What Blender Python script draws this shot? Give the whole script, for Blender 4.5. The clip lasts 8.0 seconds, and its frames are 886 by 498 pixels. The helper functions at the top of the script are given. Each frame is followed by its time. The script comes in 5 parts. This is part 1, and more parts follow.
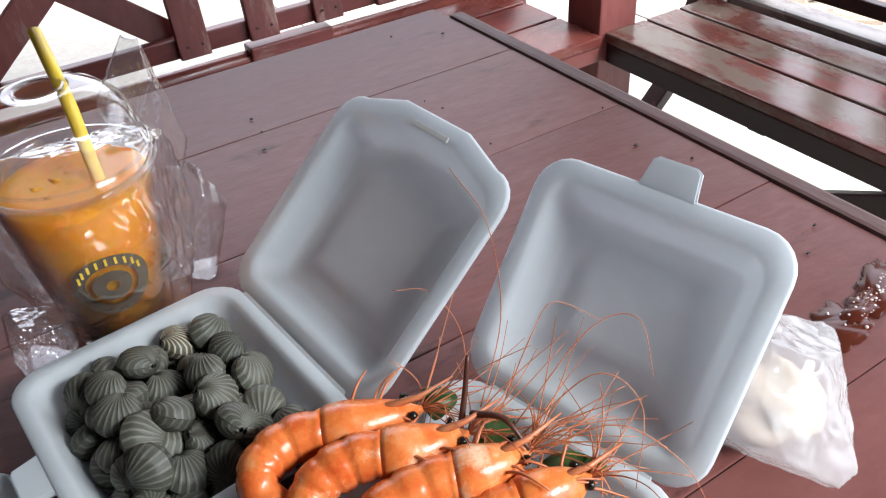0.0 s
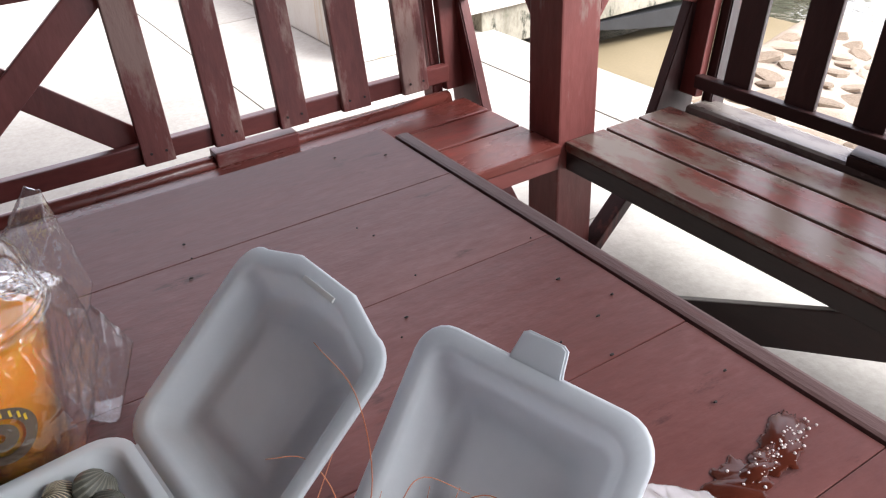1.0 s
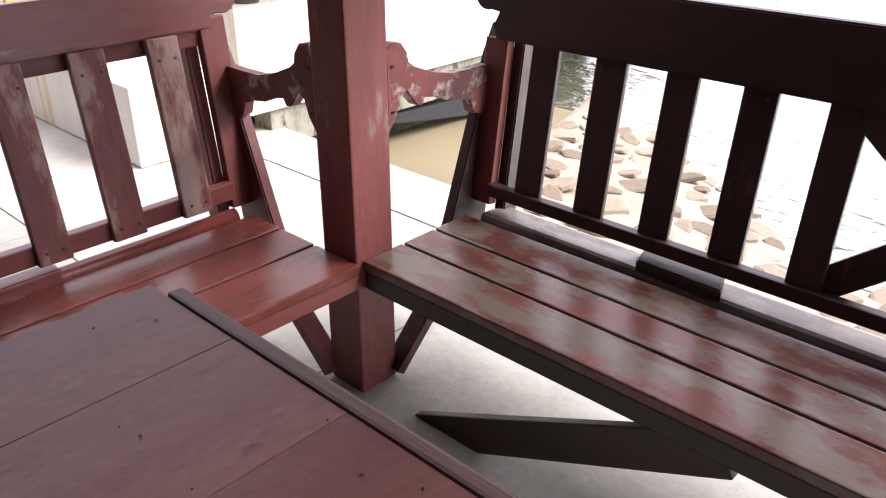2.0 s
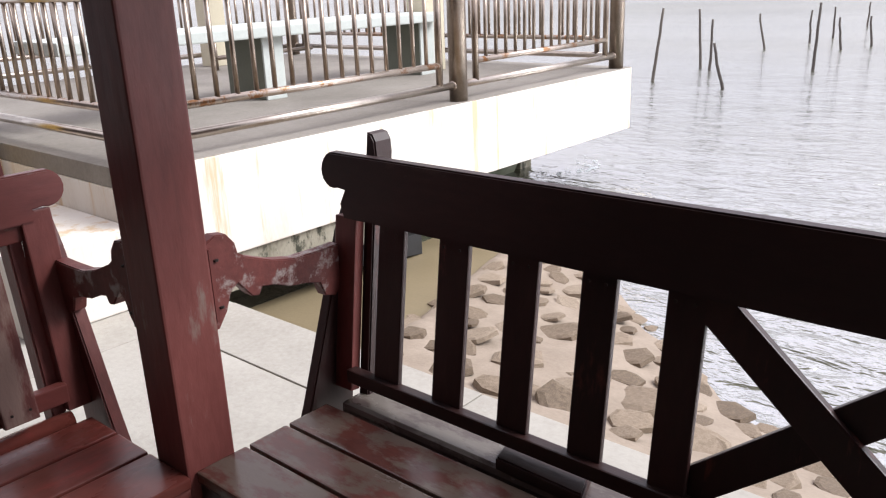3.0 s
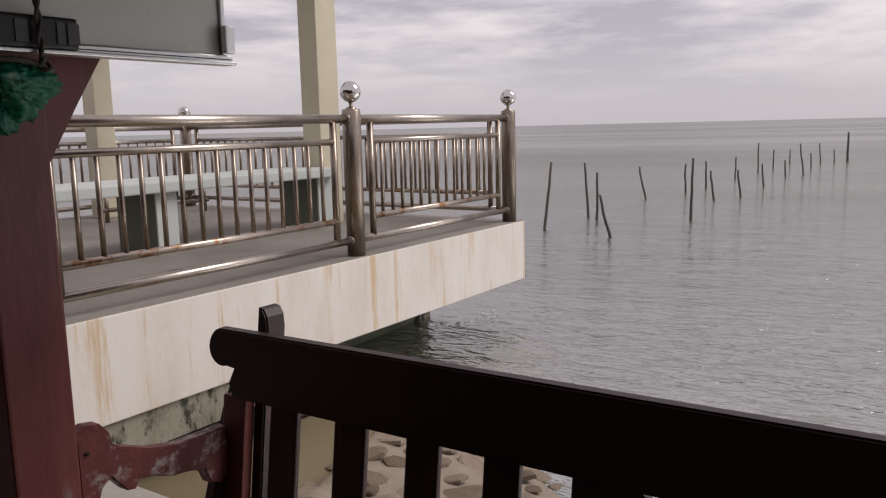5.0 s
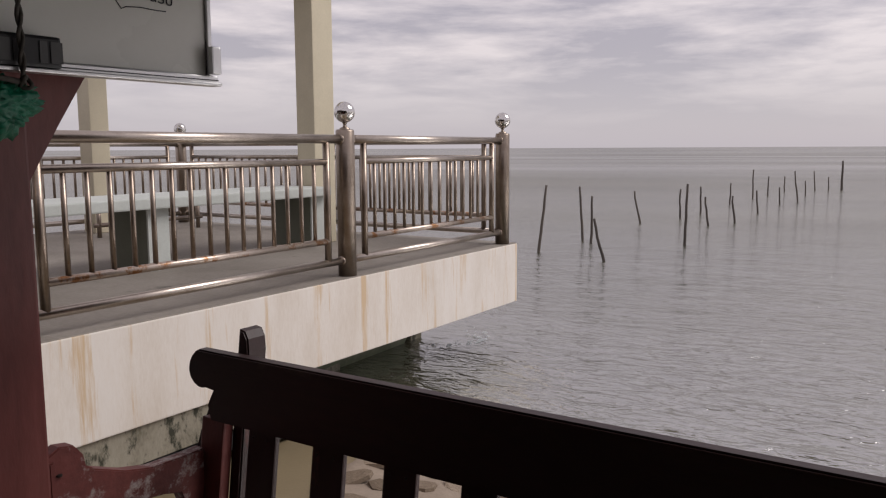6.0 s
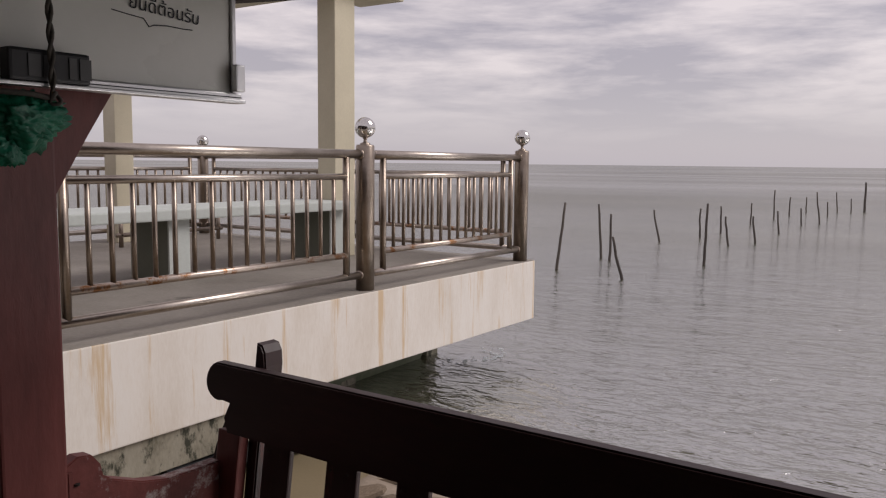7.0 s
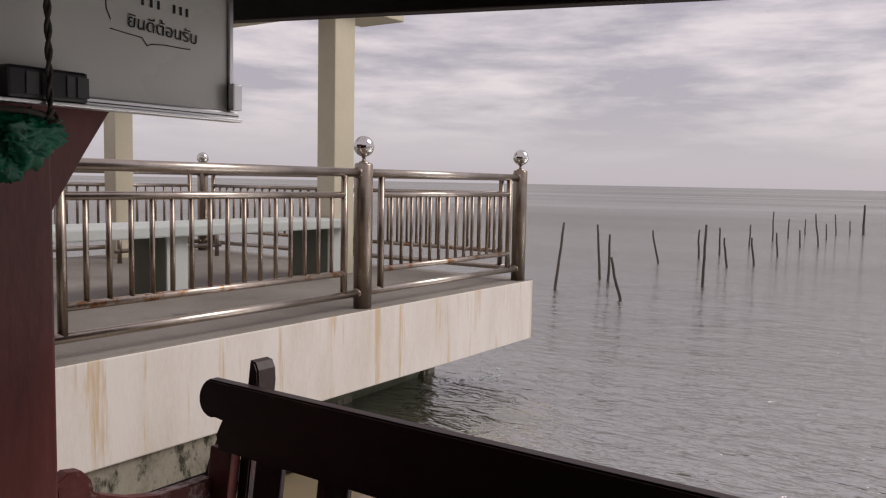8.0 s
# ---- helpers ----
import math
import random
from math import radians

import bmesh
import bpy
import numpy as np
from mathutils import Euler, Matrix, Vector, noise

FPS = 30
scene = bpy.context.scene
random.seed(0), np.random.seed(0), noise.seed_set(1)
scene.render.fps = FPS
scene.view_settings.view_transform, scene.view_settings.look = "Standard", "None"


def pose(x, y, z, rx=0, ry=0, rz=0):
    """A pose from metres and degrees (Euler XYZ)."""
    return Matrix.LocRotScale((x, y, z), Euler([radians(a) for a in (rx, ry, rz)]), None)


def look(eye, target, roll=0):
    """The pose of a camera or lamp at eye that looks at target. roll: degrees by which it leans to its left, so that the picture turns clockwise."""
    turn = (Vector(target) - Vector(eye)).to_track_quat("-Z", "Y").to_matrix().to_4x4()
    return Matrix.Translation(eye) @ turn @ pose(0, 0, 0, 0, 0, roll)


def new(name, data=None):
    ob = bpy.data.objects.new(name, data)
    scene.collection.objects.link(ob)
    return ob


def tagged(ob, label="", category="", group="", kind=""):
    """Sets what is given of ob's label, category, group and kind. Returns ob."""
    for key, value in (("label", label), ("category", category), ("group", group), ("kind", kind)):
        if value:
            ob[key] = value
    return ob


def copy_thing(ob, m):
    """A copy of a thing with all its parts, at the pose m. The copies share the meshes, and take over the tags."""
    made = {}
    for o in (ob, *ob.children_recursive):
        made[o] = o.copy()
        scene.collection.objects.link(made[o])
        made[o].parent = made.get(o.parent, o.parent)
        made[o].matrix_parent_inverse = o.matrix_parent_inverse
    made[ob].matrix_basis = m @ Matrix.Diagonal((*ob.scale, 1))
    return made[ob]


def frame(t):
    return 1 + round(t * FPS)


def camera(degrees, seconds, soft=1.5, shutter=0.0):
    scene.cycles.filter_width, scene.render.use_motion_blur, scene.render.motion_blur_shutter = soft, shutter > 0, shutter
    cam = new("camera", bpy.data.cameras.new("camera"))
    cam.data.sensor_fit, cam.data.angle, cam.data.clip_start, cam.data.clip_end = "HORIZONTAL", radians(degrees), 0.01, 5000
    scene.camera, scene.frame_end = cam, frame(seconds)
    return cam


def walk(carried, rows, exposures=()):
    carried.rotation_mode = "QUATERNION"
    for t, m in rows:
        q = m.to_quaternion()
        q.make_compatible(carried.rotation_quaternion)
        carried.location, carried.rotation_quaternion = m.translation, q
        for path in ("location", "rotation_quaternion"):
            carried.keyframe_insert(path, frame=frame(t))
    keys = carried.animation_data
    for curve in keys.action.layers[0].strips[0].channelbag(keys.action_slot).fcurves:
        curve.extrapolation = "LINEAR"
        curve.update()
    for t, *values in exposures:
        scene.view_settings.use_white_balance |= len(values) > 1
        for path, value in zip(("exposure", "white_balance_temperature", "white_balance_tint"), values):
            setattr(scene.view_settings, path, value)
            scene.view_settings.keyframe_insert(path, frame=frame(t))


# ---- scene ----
cam = camera(57.3, 8.0, 1.2)
PATH = [
    (0, (-1.447, -1.528, 1.232), (-0.629, -0.157, 0.028), -4.1),
    (0.5, (-1.371, -1.557, 1.252), (-0.524, -0.142, 0.12), -2.0),
    (1, (-1.346, -1.548, 1.284), (-0.454, -0.095, 0.237), -3.2),
    (1.5, (-1.296, -1.469, 1.323), (-0.156, -0.12, 0.385), 0.1),
    (2, (-1.224, -1.434, 1.334), (0.086, -0.218, 0.436), 0.1),
    (2.2, (-1.182, -1.454, 1.362), (0.19, -0.281, 0.498), -1.0),
    (3.3, (-0.779, -1.537, 1.435), (0.693, -0.291, 0.907), -2.0),
    (3.5, (-0.775, -1.517, 1.45), (0.766, -0.331, 0.982), -2.3),
    (4, (-0.808, -1.505, 1.481), (0.799, -0.373, 1.111), -2.6),
    (4.5, (-0.805, -1.498, 1.483), (0.821, -0.381, 1.155), -2.1),
    (6, (-0.769, -1.519, 1.492), (0.888, -0.426, 1.245), -0.3),
    (6.5, (-0.784, -1.524, 1.5), (0.851, -0.397, 1.258), -0.0),
    (7, (-0.778, -1.528, 1.502), (0.857, -0.396, 1.291), 0.6),
    (7.5, (-0.777, -1.537, 1.504), (0.86, -0.402, 1.325), 1.2),
    (8, (-0.778, -1.544, 1.504), (0.861, -0.41, 1.339), 1.1),
]
EXPOSURES = [(0.0, 3.0, 5900, 3), (0.6, 2.75, 6000, 6), (1.5, 2.5, 6150, 10), (2.2, 2.35, 6150, 10), (3.3, 1.05, 6200, 9), (4.2, 0.24, 6500, 11), (8.0, 0.05, 6650, 14)]
walk(cam, [(t, look(eye, target, roll)) for t, eye, target, roll in PATH], EXPOSURES)

# ---- world, sun ----
world = bpy.data.worlds.new("overcast_sky")
scene.world = world
world.use_nodes = True


def build_sky():
    nt = world.node_tree
    nt.nodes.clear()
    out = nt.nodes.new("ShaderNodeOutputWorld")
    bg = nt.nodes.new("ShaderNodeBackground")
    sky = nt.nodes.new("ShaderNodeTexSky")
    sky.sky_type, sky.sun_disc = "NISHITA", False
    sky.sun_elevation, sky.sun_rotation = radians(43), radians(141)
    tc = nt.nodes.new("ShaderNodeTexCoord")
    mp = nt.nodes.new("ShaderNodeMapping")
    mp.inputs["Scale"].default_value = (1.0, 1.0, 5.6)
    n1 = nt.nodes.new("ShaderNodeTexNoise")
    n1.inputs["Scale"].default_value, n1.inputs["Detail"].default_value, n1.inputs["Roughness"].default_value = 4.6, 11.0, 0.58
    n1.inputs["Distortion"].default_value = 0.15
    ramp = nt.nodes.new("ShaderNodeValToRGB")
    ramp.color_ramp.elements[0].position, ramp.color_ramp.elements[0].color = 0.4, (4.4, 4.1, 4.55, 1)
    ramp.color_ramp.elements[1].position, ramp.color_ramp.elements[1].color = 0.63, (7.9, 7.25, 7.3, 1)
    mix = nt.nodes.new("ShaderNodeMix")
    mix.data_type = "RGBA"
    mix.inputs["Factor"].default_value = 0.86
    nt.links.new(tc.outputs["Generated"], mp.inputs["Vector"])
    nt.links.new(mp.outputs["Vector"], n1.inputs["Vector"])
    nt.links.new(n1.outputs["Fac"], ramp.inputs["Fac"])
    nt.links.new(sky.outputs["Color"], mix.inputs["A"])
    low = nt.nodes.new("ShaderNodeSeparateXYZ")
    haze = nt.nodes.new("ShaderNodeMapRange")
    haze.inputs["From Min"].default_value, haze.inputs["From Max"].default_value = 0.0, 0.13
    haze.interpolation_type = "SMOOTHSTEP"
    band = nt.nodes.new("ShaderNodeMix")
    band.data_type = "RGBA"
    band.inputs["A"].default_value = (5.2, 4.95, 5.4, 1)
    nt.links.new(tc.outputs["Generated"], low.inputs["Vector"])
    nt.links.new(low.outputs["Z"], haze.inputs["Value"])
    nt.links.new(haze.outputs["Result"], band.inputs["Factor"])
    nt.links.new(ramp.outputs["Color"], band.inputs["B"])
    nt.links.new(band.outputs["Result"], mix.inputs["B"])
    nt.links.new(mix.outputs["Result"], bg.inputs["Color"])
    bg.inputs["Strength"].default_value = 0.1
    nt.links.new(bg.outputs["Background"], out.inputs["Surface"])


build_sky()
sun = new("sun", bpy.data.lights.new("sun", "SUN"))
sun.data.energy, sun.data.angle, sun.data.color = 1.65, radians(32), (1.0, 0.98, 0.95)
sun.matrix_world = look((6, -7.5, 9), (0, 0, 0))


# ---- materials ----
def ramp_node(nt, stops):
    r = nt.nodes.new("ShaderNodeValToRGB")
    while len(r.color_ramp.elements) < len(stops):
        r.color_ramp.elements.new(0.5)
    for e, (p, c) in zip(r.color_ramp.elements, stops):
        e.position, e.color = p, (*c, 1)
    return r


def material(name, stops, scale=6.0, stretch=(1, 1, 1), rough=(0.5, 0.7), bump=0.15, metallic=0.0, wear=None, wear_at=0.62,
             wear_scale=4.0, wear_stretch=None, grain=60.0, spec=0.5, per_piece=0.12, bump_scale=40.0, transmission=0.0, ior=1.45):
    """Two scales of noise for colour, a third for wear, grain for relief; every piece shifts its pattern and tone a little."""
    m = bpy.data.materials.new(name)
    m.use_nodes = True
    nt = m.node_tree
    p = nt.nodes["Principled BSDF"]
    tc, info = nt.nodes.new("ShaderNodeTexCoord"), nt.nodes.new("ShaderNodeObjectInfo")
    mp = nt.nodes.new("ShaderNodeMapping")
    mp.inputs["Scale"].default_value = stretch
    off = nt.nodes.new("ShaderNodeVectorMath")
    off.operation = "SCALE"
    off.inputs[0].default_value = (7.3, 3.1, 5.7)
    nt.links.new(info.outputs["Random"], off.inputs["Scale"])
    nt.links.new(off.outputs["Vector"], mp.inputs["Location"])
    nt.links.new(tc.outputs["Object"], mp.inputs["Vector"])

    def tex(sc, detail=6.0, rough_=0.6):
        n = nt.nodes.new("ShaderNodeTexNoise")
        n.inputs["Scale"].default_value, n.inputs["Detail"].default_value, n.inputs["Roughness"].default_value = sc, detail, rough_
        nt.links.new(mp.outputs["Vector"], n.inputs["Vector"])
        return n

    big, fine = tex(scale), tex(grain, 4.0)
    r = ramp_node(nt, stops)
    mixf = nt.nodes.new("ShaderNodeMath")
    mixf.operation = "MULTIPLY_ADD"
    mixf.inputs[1].default_value = 0.35
    sub = nt.nodes.new("ShaderNodeMath")
    sub.operation = "MULTIPLY_ADD"
    sub.inputs[1].default_value, sub.inputs[2].default_value = 0.8, -0.07
    nt.links.new(fine.outputs["Fac"], mixf.inputs[0])
    nt.links.new(big.outputs["Fac"], sub.inputs[0])
    nt.links.new(sub.outputs["Value"], mixf.inputs[2])
    tone = nt.nodes.new("ShaderNodeMath")
    tone.operation = "MULTIPLY_ADD"
    tone.inputs[1].default_value = per_piece
    nt.links.new(info.outputs["Random"], tone.inputs[0])
    lift = nt.nodes.new("ShaderNodeMath")
    lift.operation = "SUBTRACT"
    lift.inputs[1].default_value = per_piece / 2 + 0.06
    nt.links.new(mixf.outputs["Value"], lift.inputs[0])
    nt.links.new(lift.outputs["Value"], tone.inputs[2])
    nt.links.new(tone.outputs["Value"], r.inputs["Fac"])
    colour = r.outputs["Color"]
    rr = nt.nodes.new("ShaderNodeMapRange")
    rr.inputs["To Min"].default_value, rr.inputs["To Max"].default_value = rough
    nt.links.new(big.outputs["Fac"], rr.inputs["Value"])
    rough_out = rr.outputs["Result"]
    if wear:
        w = tex(wear_scale, 9.0, 0.7)
        if wear_stretch:
            wm = nt.nodes.new("ShaderNodeMapping")
            wm.inputs["Scale"].default_value = wear_stretch
            nt.links.new(tc.outputs["Object"], wm.inputs["Vector"])
            nt.links.new(wm.outputs["Vector"], w.inputs["Vector"])
        wr = ramp_node(nt, [(wear_at - 0.03, (0, 0, 0)), (wear_at + 0.05, (1, 1, 1))])
        nt.links.new(w.outputs["Fac"], wr.inputs["Fac"])
        mx = nt.nodes.new("ShaderNodeMix")
        mx.data_type = "RGBA"
        nt.links.new(wr.outputs["Color"], mx.inputs["Factor"])
        nt.links.new(colour, mx.inputs["A"])
        mx.inputs["B"].default_value = (*wear, 1)
        colour = mx.outputs["Result"]
    nt.links.new(colour, p.inputs["Base Color"])
    nt.links.new(rough_out, p.inputs["Roughness"])
    p.inputs["Metallic"].default_value = metallic
    p.inputs["Specular IOR Level"].default_value = spec
    p.inputs["Transmission Weight"].default_value = transmission
    p.inputs["IOR"].default_value = ior
    if bump:
        bn = nt.nodes.new("ShaderNodeBump")
        bn.inputs["Strength"].default_value, bn.inputs["Distance"].default_value = bump, 0.004
        b = tex(bump_scale, 5.0)
        nt.links.new(b.outputs["Fac"], bn.inputs["Height"])
        nt.links.new(bn.outputs["Normal"], p.inputs["Normal"])
    return m


RED = [(0.25, (0.09, 0.022, 0.019)), (0.5, (0.16, 0.042, 0.036)), (0.75, (0.23, 0.07, 0.06))]
WORN = (0.24, 0.165, 0.14)
M_red_x = material("red_painted_wood_x", RED, 5, (0.25, 1, 1), (0.28, 0.5), 0.35, wear=WORN, wear_at=0.62, wear_scale=9, bump_scale=30)
M_red_worn = material("weathered_red_slats", RED, 6, (1, 1, 0.22), (0.45, 0.7), 0.5, wear=(0.28, 0.18, 0.15), wear_at=0.515, wear_scale=6, bump_scale=30)
M_red_z = material("red_painted_wood_z", RED, 5, (1, 1, 0.25), (0.35, 0.6), 0.4, wear=WORN, wear_at=0.645, wear_scale=10, bump_scale=30)
TABLE = [(0.2, (0.085, 0.028, 0.024)), (0.5, (0.135, 0.048, 0.042)), (0.8, (0.21, 0.1, 0.09))]
M_table = material("table_paint", TABLE, 2.4, (0.5, 1.3, 1), (0.28, 0.52), 0.55, wear=(0.055, 0.02, 0.017), wear_at=0.63, wear_scale=11, bump_scale=13, spec=0.27)
SEAT = [(0.2, (0.06, 0.018, 0.015)), (0.5, (0.1, 0.032, 0.024)), (0.8, (0.2, 0.035, 0.03))]
# red paint darkened by the backlit shade of the sea bench
SHADED_RED = [(0.25, (0.015, 0.0065, 0.006)), (0.5, (0.028, 0.01, 0.009)), (0.75, (0.05, 0.017, 0.014))]
M_shaded_y = material("shaded_red_wood_y", SHADED_RED, 5, (1, 0.25, 1), (0.3, 0.55), 0.35, wear=(0.05, 0.028, 0.023), wear_at=0.65, wear_scale=9, bump_scale=30)
M_shaded_z = material("shaded_red_wood_z", SHADED_RED, 5, (1, 1, 0.25), (0.3, 0.55), 0.35, wear=(0.1, 0.028, 0.022), wear_at=0.63, wear_scale=9, bump_scale=30)
M_flaked = material("flaking_red_paint", RED, 6, (1, 1, 1), (0.45, 0.7), 0.5, wear=(0.36, 0.3, 0.28), wear_at=0.565, wear_scale=11, bump_scale=30)
M_strip = material("worn_edge_wood", [(0.2, (0.065, 0.027, 0.023)), (0.5, (0.1, 0.05, 0.044)), (0.8, (0.15, 0.095, 0.085))], 9, (1, 0.2, 1), (0.45, 0.7), 0.6, wear=(0.1, 0.03, 0.025), wear_at=0.58, wear_scale=8, bump_scale=40)
M_seat_y = material("wet_bench_boards_y", SEAT, 6, (1, 0.4, 1), (0.1, 0.4), 0.3, wear=(0.115, 0.08, 0.064), wear_at=0.49, wear_scale=9, bump_scale=26)
M_batten = material("wet_grey_batten", [(p, (r * 0.9, (r + g) * 0.5, (r + c) * 0.48)) for p, (r, g, c) in SEAT], 6, (1, 0.4, 1), (0.15, 0.4), 0.3, wear=(0.13, 0.11, 0.095), wear_at=0.5, wear_scale=11, bump_scale=26)
M_seat_x = material("wet_bench_boards_x", [(p, (r * 1.5, g * 1.2, c * 1.2)) for p, (r, g, c) in SEAT], 6, (0.4, 1, 1), (0.14, 0.42), 0.3, wear=(0.28, 0.17, 0.14), wear_at=0.66, wear_scale=12, bump_scale=26)
M_concrete = material("pale_concrete", [(0.25, (0.29, 0.265, 0.23)), (0.5, (0.39, 0.362, 0.32)), (0.8, (0.47, 0.443, 0.4))], 1.6, rough=(0.75, 0.95), bump=0.4, grain=40, wear=(0.3, 0.28, 0.25), wear_at=0.68, wear_scale=3)
M_deck = material("weathered_deck_concrete", [(0.25, (0.19, 0.168, 0.143)), (0.5, (0.27, 0.243, 0.212)), (0.8, (0.35, 0.317, 0.278))], 1.4, rough=(0.7, 0.95), bump=0.4, grain=40, wear=(0.15, 0.135, 0.115), wear_at=0.63, wear_scale=2.5)
M_white = material("stained_white_paint", [(0.2, (0.64, 0.57, 0.49)), (0.5, (0.75, 0.7, 0.64)), (0.8, (0.79, 0.76, 0.72))], 2.6, (1.5, 1.5, 0.4), (0.6, 0.85), 0.15, wear=(0.62, 0.47, 0.31), wear_at=0.57, wear_scale=2.6, wear_stretch=(2.6, 2.6, 0.16), per_piece=0)
M_beige = material("cream_painted_concrete", [(0.2, (0.5, 0.45, 0.33)), (0.6, (0.62, 0.56, 0.42)), (0.9, (0.68, 0.62, 0.48))], 2.0, rough=(0.6, 0.85), bump=0.15)
M_mint = material("mint_white_concrete", [(0.2, (0.44, 0.47, 0.44)), (0.6, (0.55, 0.58, 0.55)), (0.9, (0.62, 0.645, 0.615))], 2.0, rough=(0.5, 0.8), bump=0.15, per_piece=0.05)
# board green; on the pier bench legs it also holds the side's shade
M_green = material("dull_dark_green", [(0.2, (0.13, 0.14, 0.105)), (0.8, (0.2, 0.205, 0.16))], 2.0, rough=(0.6, 0.8))
M_moss = material("mossy_wet_concrete", [(0.25, (0.1, 0.09, 0.06)), (0.5, (0.27, 0.245, 0.19)), (0.8, (0.38, 0.355, 0.29))], 6, (1, 1, 0.5), (0.6, 0.9), 0.5, wear=(0.035, 0.035, 0.022), wear_at=0.56, wear_scale=9)
M_algae = material("green_algae_concrete", [(0.25, (0.1, 0.12, 0.07)), (0.5, (0.19, 0.21, 0.14)), (0.8, (0.3, 0.31, 0.24))], 5, (1, 1, 0.6), (0.5, 0.8), 0.4)
# one steel twice: backlit dark for bars and posts, sky brightness for rails
M_steel_shaded = material("shaded_brushed_stainless_steel", [(0.3, (0.25, 0.2, 0.16)), (0.7, (0.38, 0.32, 0.27))], 9, (1, 1, 1), (0.27, 0.38), 0.015, metallic=1.0, wear=(0.26, 0.17, 0.11), wear_at=0.68, wear_scale=14)
M_steel_lit = material("skylit_stainless_steel", [(0.3, (0.42, 0.36, 0.31)), (0.7, (0.6, 0.54, 0.48))], 9, (1, 1, 1), (0.24, 0.36), 0.015, metallic=1.0, wear=(0.32, 0.22, 0.15), wear_at=0.68, wear_scale=14)
M_rust = material("rust_spotted_steel", [(0.3, (0.4, 0.33, 0.28)), (0.7, (0.56, 0.49, 0.43))], 9, (1, 1, 1), (0.24, 0.4), 0.08, metallic=0.85, wear=(0.3, 0.15, 0.07), wear_at=0.56, wear_scale=9)
M_ball = material("polished_steel", [(0.3, (0.62, 0.6, 0.58)), (0.7, (0.7, 0.68, 0.66))], 5, rough=(0.05, 0.1), bump=0, metallic=1.0)
M_stone = material("revetment_stone", [(0.2, (0.12, 0.085, 0.055)), (0.5, (0.22, 0.165, 0.115)), (0.8, (0.32, 0.255, 0.19))], 9, rough=(0.6, 0.9), bump=0.6, per_piece=0.5, wear=(0.13, 0.1, 0.075), wear_at=0.64, wear_scale=12)
M_mortar = material("pale_mortar", [(0.2, (0.22, 0.172, 0.13)), (0.6, (0.31, 0.25, 0.195)), (0.9, (0.39, 0.33, 0.27))], 7, rough=(0.8, 0.95), bump=0.6)
M_mud = material("brown_wet_sand", [(0.2, (0.16, 0.125, 0.07)), (0.7, (0.24, 0.19, 0.115))], 2, rough=(0.35, 0.6), bump=0.2)
M_stick = material("weathered_bamboo", [(0.2, (0.06, 0.05, 0.045)), (0.8, (0.14, 0.12, 0.1))], 8, rough=(0.6, 0.9), per_piece=0.3)
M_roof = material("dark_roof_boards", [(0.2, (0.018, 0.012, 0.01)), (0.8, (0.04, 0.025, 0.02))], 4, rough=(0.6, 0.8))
M_black = material("black_plastic", [(0.2, (0.012, 0.012, 0.013)), (0.8, (0.03, 0.03, 0.032))], 6, rough=(0.35, 0.5), bump=0.05)
M_foam = material("white_polystyrene", [(0.2, (0.7, 0.73, 0.755)), (0.8, (0.79, 0.815, 0.835))], 3, rough=(0.45, 0.6), bump=0.06, bump_scale=300)


def let_light_through(m, share):
    """Mix a translucent share of the same colour into a plain material."""
    nt = m.node_tree
    p, out = nt.nodes["Principled BSDF"], nt.nodes["Material Output"]
    soft, mix = nt.nodes.new("ShaderNodeBsdfTranslucent"), nt.nodes.new("ShaderNodeMixShader")
    nt.links.new(p.inputs["Base Color"].links[0].from_socket, soft.inputs["Color"])
    mix.inputs["Fac"].default_value = share
    nt.links.new(p.outputs["BSDF"], mix.inputs[1])
    nt.links.new(soft.outputs["BSDF"], mix.inputs[2])
    nt.links.new(mix.outputs["Shader"], out.inputs["Surface"])


let_light_through(M_foam, 0.48)


